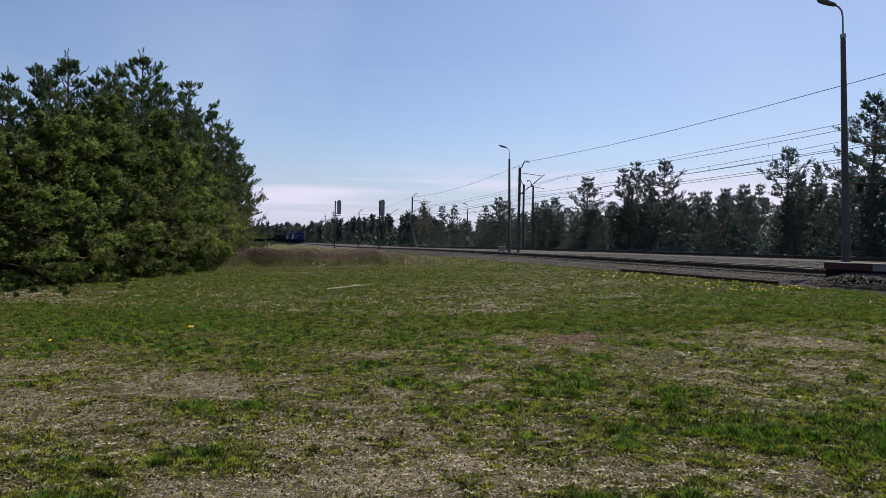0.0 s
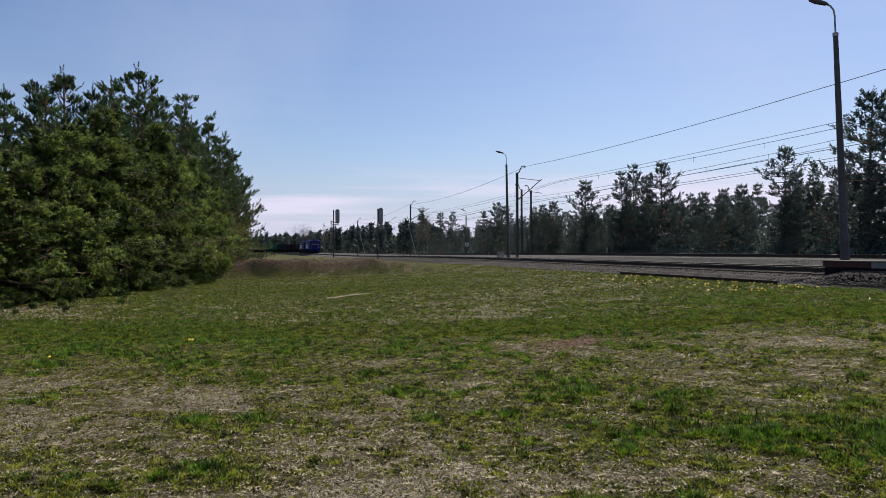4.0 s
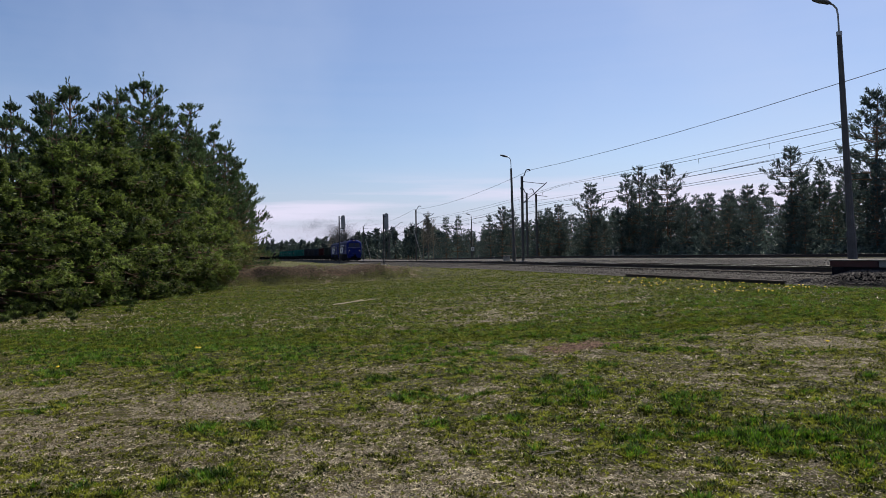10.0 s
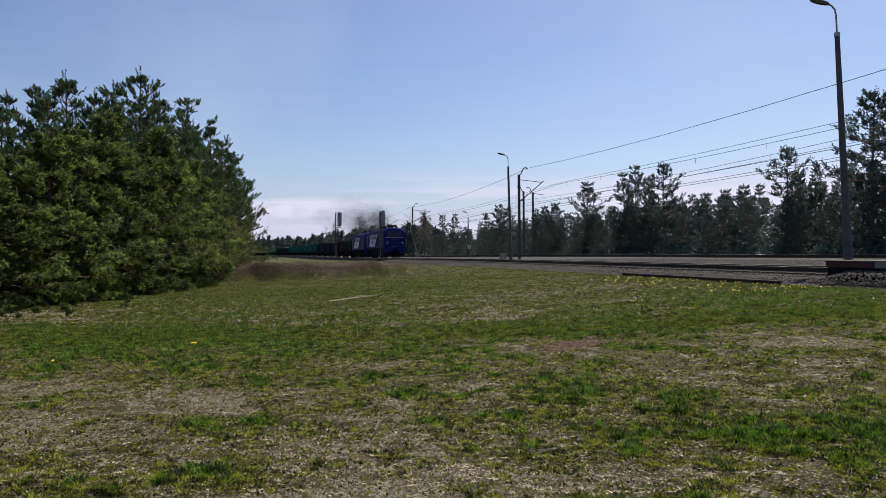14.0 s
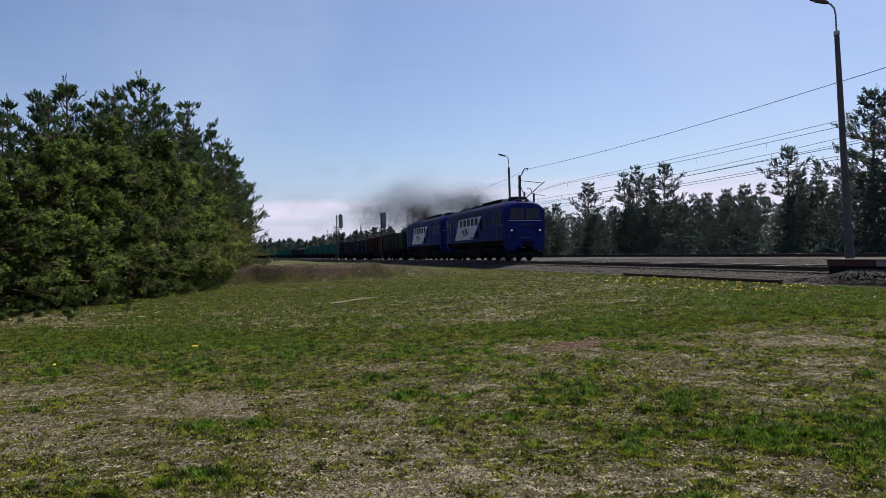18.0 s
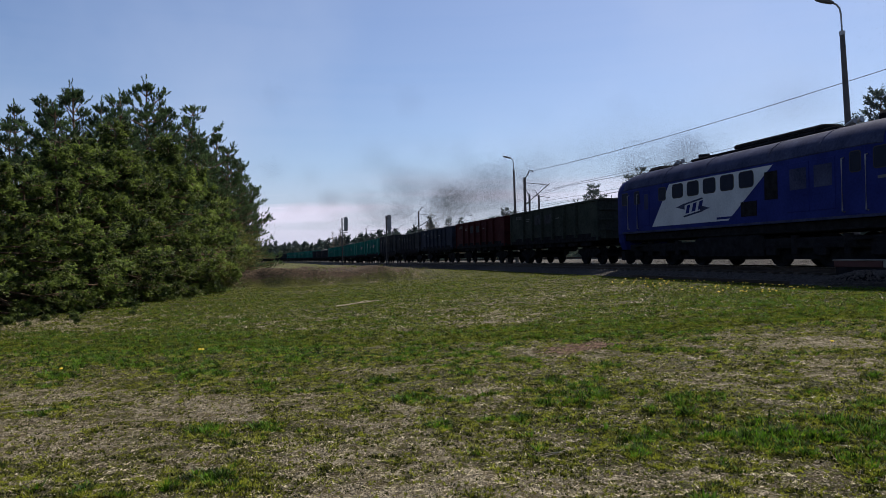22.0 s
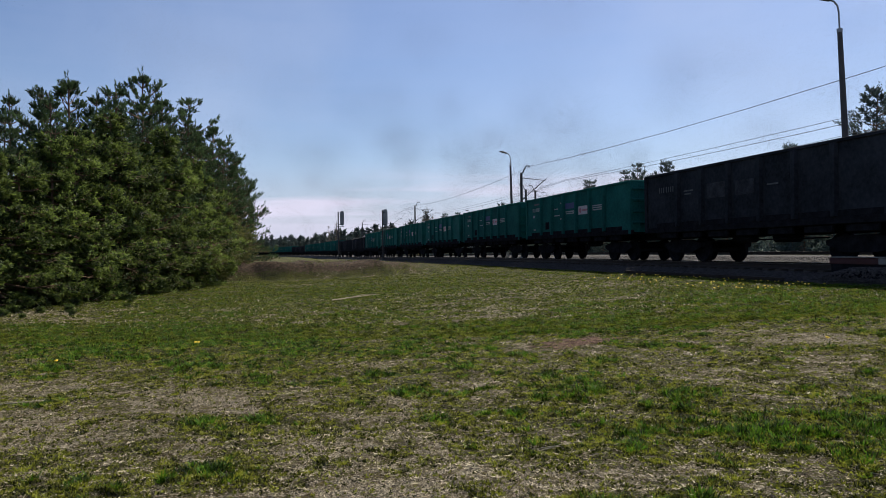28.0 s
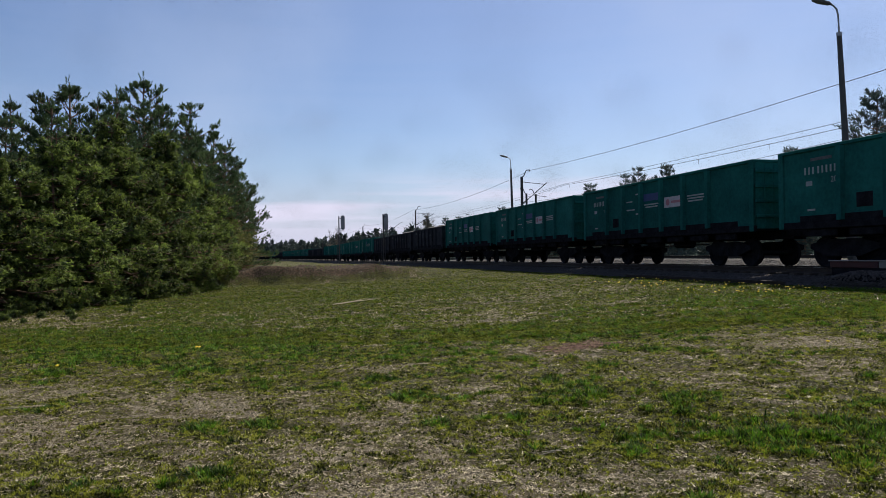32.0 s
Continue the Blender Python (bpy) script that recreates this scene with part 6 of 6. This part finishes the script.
        i = np.arange(gx.size).reshape(gx.shape)
        part("coal_load", fast_mesh("coal_load", np.stack([gx, gy, gz], -1).reshape(-1, 3), np.stack([i[:-1, :-1], i[:-1, 1:], i[1:, 1:], i[1:, :-1]], -1).ravel(), 4, COAL), ob, "heaped black coal")
    # markings of the near side; the rear of the wagon is at -y
    c = HALF_WIDE - 0.010

    def plate(name, y0, y1, z0, z1, m, label=""):
        part(name, Shape().box(c, y0, z0, c + 0.008, y1, z1).mesh(name, m), ob, label)

    digits = Shape()
    for k in range(8):
        y0 = -5.30 + k * 0.155 + (0.05 if k > 2 else 0.0)
        digits.box(c, y0, 2.70, c + 0.008, y0 + 0.06, 2.91)
    part("number_bar", digits.mesh("number_bar", MARKING if style == "green" else DIM_MARKING), ob, "white painted wagon number")
    if style == "green":
        plate("lettering_bar", -5.05, -4.25, 3.08, 3.17, DIM_MARKING)
        part("capacity_mark", TWENTY, ob, "white painted figures", Matrix.Translation((c + 0.003, -4.3, 2.40)) @ ON_SIDE)
        plate("emblem_mark", -5.25, -5.0, 2.36, 2.50, MARKING)
        plate("sign_board", 0.95, 2.22, 2.24, 2.66, PALE_SIGN, "pale sign board with a red mark")
        part("sign_mark", Shape().disc((c + 0.010, 1.22, 2.45), (1, 0, 0), 0.13, 0.006, 14).mesh("sign_mark", SIGN_RED), ob)
        part("sign_lettering", Shape().box(c + 0.008, 1.45, 2.40, c + 0.012, 2.12, 2.50).mesh("sign_lettering", SIGN_RED), ob)
        plate("blue_patch", -0.63, 0.60, 2.62, 2.92, PATCH_BLUE, "blue painted patch")
        plate("dark_patch", -3.40, -2.86, 1.62, 2.02, UNDER, "black painted patch")
        for y0, y1, z in ((-0.6, 0.55, 2.44), (-0.5, 0.45, 2.34), (2.55, 3.70, 2.56), (2.55, 3.65, 2.46), (2.6, 3.55, 2.36), (-2.1, -1.6, 2.66), (-1.7, -1.4, 2.30), (-2.1, -1.75, 2.3), (-5.2, -4.9, 1.62), (-1.3, -1.05, 2.95), (-1.3, -1.0, 2.1)):
            plate("lettering_bar", y0, y1, z, z + 0.055, MARKING)
    else:
        for y0, y1, z in ((-3.55, -2.95, 2.62), (-3.5, -3.1, 2.5), (1.1, 1.6, 2.45)):
            plate("lettering_bar", y0, y1, z, z + 0.05, DIM_MARKING)
        plate("scuffed_panel", -2.1, -1.05, 2.25, 2.8, SCUFF, "scuffed paler panel")
        plate("scuffed_panel", -0.5, 0.45, 2.25, 2.75, SCUFF, "scuffed paler panel")
    return ob


LOW_TOP = 3.15
HATCH = Shape().box(-0.05, -0.55, -0.34, 0.05, 0.55, -0.13, 0.015).mesh("hatch", UNDER)
# plates set nearly end to end: a dark strip along the side wall's foot
FOOT_STRIP = Shape().box(-0.012, -0.78, 0.10, 0.012, 0.78, 0.28, 0.01).mesh("side_flap", UNDER)
RIBS = {}
for m_, top in ((WAGON_GREEN, 3.49), (WAGON_DARK, 3.49), (WAGON_DARK, LOW_TOP), (WAGON_MUD, LOW_TOP), (WAGON_RED, LOW_TOP), (WAGON_NAVY, LOW_TOP)):
    for o in (1, -1):
        prof = [(o * (HALF_WIDE - 0.012), -0.10), (o * (HALF_WIDE + 0.12), -0.08), (o * (HALF_WIDE + 0.12), 0.08), (o * (HALF_WIDE - 0.012), 0.10)]
        if o < 0:
            prof.reverse()
        RIBS[m_.name, o, top] = Shape().loft([[(x, y, FLOOR_Z + 0.1) for x, y in prof], [(x, y, top - 0.11) for x, y in prof]]).mesh("rib", m_)
TWENTY = text_mesh("20", 0.24, MARKING)

LOCOS = [build_loco("blue six-axle diesel locomotive with slanted pale livery field, leading the train")]
LOCOS.append(copy_thing(LOCOS[0], pose(0, 0, 0)))
for ob_ in LOCOS[1].children_recursive:
    if ob_.name.startswith("lens"):
        ob_.data = ob_.data.copy()
        ob_.data.materials[0] = GLASS
tagged(LOCOS[1], label="blue six-axle diesel locomotive coupled second in the train")
GREEN = build_wagon("open freight wagon in green paint with white markings", WAGON_GREEN, "green", 0.0)
DARK = build_wagon("open freight wagon in sooty dark grey paint", WAGON_DARK, "dark", 0.0, LOW_TOP)
TALL = build_wagon("tall open freight wagon in sooty dark grey paint", WAGON_DARK, "dark", 0.0)
LOADED = build_wagon("dark open freight wagon heaped with coal", WAGON_DARK, "dark", 0.62, LOW_TOP)
FIRST = [build_wagon("open freight wagon in dirty olive paint behind the locomotives", WAGON_MUD, "dark", 0.0, LOW_TOP),
         build_wagon("open freight wagon in dark red paint", WAGON_RED, "dark", 0.0, LOW_TOP),
         build_wagon("open freight wagon in blackish blue paint", WAGON_NAVY, "dark", 0.0, LOW_TOP), DARK]
WAGONS = []
spare = {"g": GREEN, "d": None, "l": LOADED, "t": TALL}
for k, c in enumerate("....tgggggglldggggggdddggggggddgggggg"):
    if c == ".":
        WAGONS.append(FIRST[k])
        continue
    src = {"g": GREEN, "d": DARK, "l": LOADED, "t": TALL}[c]
    if spare.get(c) is not None:
        WAGONS.append(src)
        spare[c] = None
    else:
        WAGONS.append(copy_thing(src, pose(0, 0, 0)))


# ---- smoke ----
def build_puff(seed, count):
    """A soft ball of soot: a loose cloud of very fine flakes in a few lobes, thinning outwards."""
    rng = np.random.default_rng(seed)
    lobes = rng.normal(size=(7, 3)) * np.array((0.55, 0.9, 0.5))
    wide = 0.65 + 0.55 * rng.random(7)
    pick = rng.integers(0, 7, count)
    c = lobes[pick] + rng.normal(size=(count, 3)) * wide[pick][:, None]
    v = c[:, None, :] + rng.normal(size=(count, 3, 3)) * 0.0027
    return fast_mesh("smoke_puff", v.reshape(-1, 3), np.arange(3 * count), 3, SMOKE)


PUFFS = [build_puff(50, 68000), build_puff(51, 48000), build_puff(52, 30000)]
rng_smoke = random.Random(9)
SMOKE_PUFFS = []                       # puff, which engine, second of leaving the stack, drift
for k in range(300):
    engine = k % 2
    if k < 180:
        leave = -0.5 + 19.0 * (k / 180) ** 0.9
    elif k < 205:
        leave = 18.6 + (3.7 + 1.5 * engine) * (k - 180) / 25
    else:                              # the heaviest smoke comes as the engines pull past the signals
        leave = 12.4 + 5.4 * (k - 205) / 95
    leave += rng_smoke.uniform(-0.1, 0.1)
    ob = thing("smoke_puff", "thin dark diesel smoke over the locomotives", "smoke", data=PUFFS[2 if leave > 18.5 else 0 if leave > 12.4 else rng_smoke.randrange(3)], group="exhaust smoke")
    drift = (rng_smoke.gauss(0.10, 0.30), rng_smoke.gauss(0.0, 0.30), max(0.1, rng_smoke.gauss(0.55, 0.30)) * (1.0 if leave < 15 else 0.5), rng_smoke.uniform(0.1, 2.2 if leave < 16 else 0.8) * (1.0 if leave < 18.5 else 0.4), rng_smoke.choice((-1, 1)) * rng_smoke.uniform(0.5, 1.2))
    SMOKE_PUFFS.append((ob, engine, leave, drift))


def build_plume(seed, count, long):
    """Thick soot that trails close behind a stack."""
    rng = np.random.default_rng(seed)
    lobes = rng.normal(size=(9, 3)) * np.array((0.35, long, 0.28))
    wide = 0.30 + 0.35 * rng.random(9)
    pick = rng.integers(0, 9, count)
    c = lobes[pick] + rng.normal(size=(count, 3)) * wide[pick][:, None] * np.array((1.0, 1.5, 0.8))
    v = c[:, None, :] + rng.normal(size=(count, 3, 3)) * 0.0025
    return fast_mesh("smoke_plume", v.reshape(-1, 3), np.arange(3 * count), 3, SMOKE)


PLUMES = []                            # plume, which engine, metres behind the lead face, height over the roof
for engine in (0, 1):
    for k, (back, rise, count, long) in enumerate(((11.7, 0.35, 150000, 0.6), (13.4, 0.9, 150000, 0.9), (16.2, 1.6, 130000, 1.3), (19.5, 2.3, 110000, 1.8))):
        ob = thing("smoke_plume", "thick dark diesel smoke trailing from a locomotive's stack", "smoke", data=build_plume(70 + k + 4 * engine, count, long), group="exhaust smoke")
        PLUMES.append((ob, engine, back, rise))


def build_bird():
    """A swallow in flight."""
    ob = thing("swallow", "small dark swallow flying over the line", "bird")
    part("body", Shape().tube([(0, -0.07, 0), (0, -0.04, 0), (0, 0.02, 0), (0, 0.055, 0.005), (0, 0.08, 0)], [0.006, 0.018, 0.02, 0.016, 0.003], 8).mesh("body", BIRD, True), ob)
    for o in (1, -1):
        wing = [(0, 0.03, 0), (o * 0.07, 0.045, 0.03), (o * 0.17, -0.03, 0.045), (o * 0.07, 0.0, 0.028), (0, -0.02, 0)]
        part("wing", Shape().loft([[(x, y, z - 0.002) for x, y, z in wing], [(x, y, z + 0.002) for x, y, z in wing]]).mesh("wing", BIRD), ob)
        tail = [(0, -0.06, 0), (o * 0.012, -0.075, 0), (o * 0.03, -0.15, 0), (o * 0.006, -0.09, 0)]
        part("tail_feather", Shape().loft([[(x, y, z - 0.0015) for x, y, z in tail], [(x, y, z + 0.0015) for x, y, z in tail]]).mesh("tail_feather", BIRD), ob)
    return ob


SWALLOW = build_bird()


def travelled(t):
    """Metres of the leading face past the end of the bend."""
    u = t - 16
    return 81.53 + 11.787 * u + 0.0401 * u * u / 2 + 0.00096 * u ** 3 / 6


def stand(s):
    x, y, head = on_line(s)
    return pose(x, y, float(rail_height(y)) + 0.08, 0, 0, head)


def motions():
    beats = [0.5 * k for k in range(65)]
    slow = [1.0 * k for k in range(33)]
    for k, ob in enumerate(LOCOS):
        walk(ob, [(t, stand(travelled(t) - 17.4 * k)) for t in beats])
    for k, ob in enumerate(WAGONS):
        walk(ob, [(t, stand(travelled(t) - 34.0 - 13.92 * k - 6.96)) for t in slow])
    flight = [(0.0, -160.0, 30.0, 9.0), (27.0, -60.0, 24.0, 6.0), (28.6, -9.0, 22.0, 3.3), (28.8, -5.5, 22.0, 3.5), (29.0, -2.2, 22.0, 4.1), (29.2, 1.2, 22.0, 4.8),
              (29.4, 5.0, 22.0, 5.45), (29.6, 8.3, 22.0, 5.1), (29.8, 11.6, 22.0, 4.5), (30.2, 18.5, 23.0, 3.9), (32.0, 60.0, 40.0, 8.0)]
    walk(SWALLOW, [(t, pose(x, y, z, 0, 15, -85)) for t, x, y, z in flight])
    rng = random.Random(17)
    for ob, engine, back, rise in PLUMES:
        rows = []
        for t in beats:
            x, y, h = on_line(travelled(t) - 17.4 * engine - back + rng.uniform(-0.35, 0.35))
            tall = 1.35 - 1.08 * float(smooth(14.0, 19.0, t))
            rows.append((t, pose(x, y, float(rail_height(y)) + 4.40 + rise * tall + rng.uniform(-0.12, 0.12) * rise, 0, 0, h + 30 * math.sin(t * 0.6 + back))))
        walk(ob, rows)
    for ob, engine, leave, (dx, dy, dz, rise, swing) in SMOKE_PUFFS:
        rows = []
        x0, y0, head = on_line(travelled(leave) - 17.4 * engine - 8.9)
        zr = float(rail_height(y0))
        times = sorted({0.0, 32.0, *[float(k) for k in range(0, 33, 2)], *[leave + q for q in (0.0, 0.2, 0.5, 1.0)]})
        for t in times:
            if t < 0 or t > 32:
                continue
            if t <= leave:
                x, y, h = on_line(travelled(t) - 17.4 * engine - 8.9)
                rows.append((t, pose(x, y, float(rail_height(y)) + 2.75, 0, 0, h)))
            else:
                u = t - leave
                up = max(0.0, u - 0.15)
                carry = 13.0 * (1 - math.exp(-u / 1.1))    # the train's draught
                lift_ = dz * u
                u = u + (0.042 if leave < 12.4 else 0.024) * u ** 3           # puffs part ever faster as they thin out
                yaw = 80 * swing * (1 - math.exp(-u / 5.0))
                rows.append((t, pose(x0 + dx * u + AHEAD[0] * carry, y0 + dy * u * 1.3 + AHEAD[1] * carry,
                                     zr + 2.75 + 1.6 * (1 - math.exp(-up / 0.15)) + rise * (1 - math.exp(-up / 0.8)) + lift_, 6 * dy * (1 - math.exp(-u / 2.0)), 0, head + yaw)))
        walk(ob, rows)


motions()
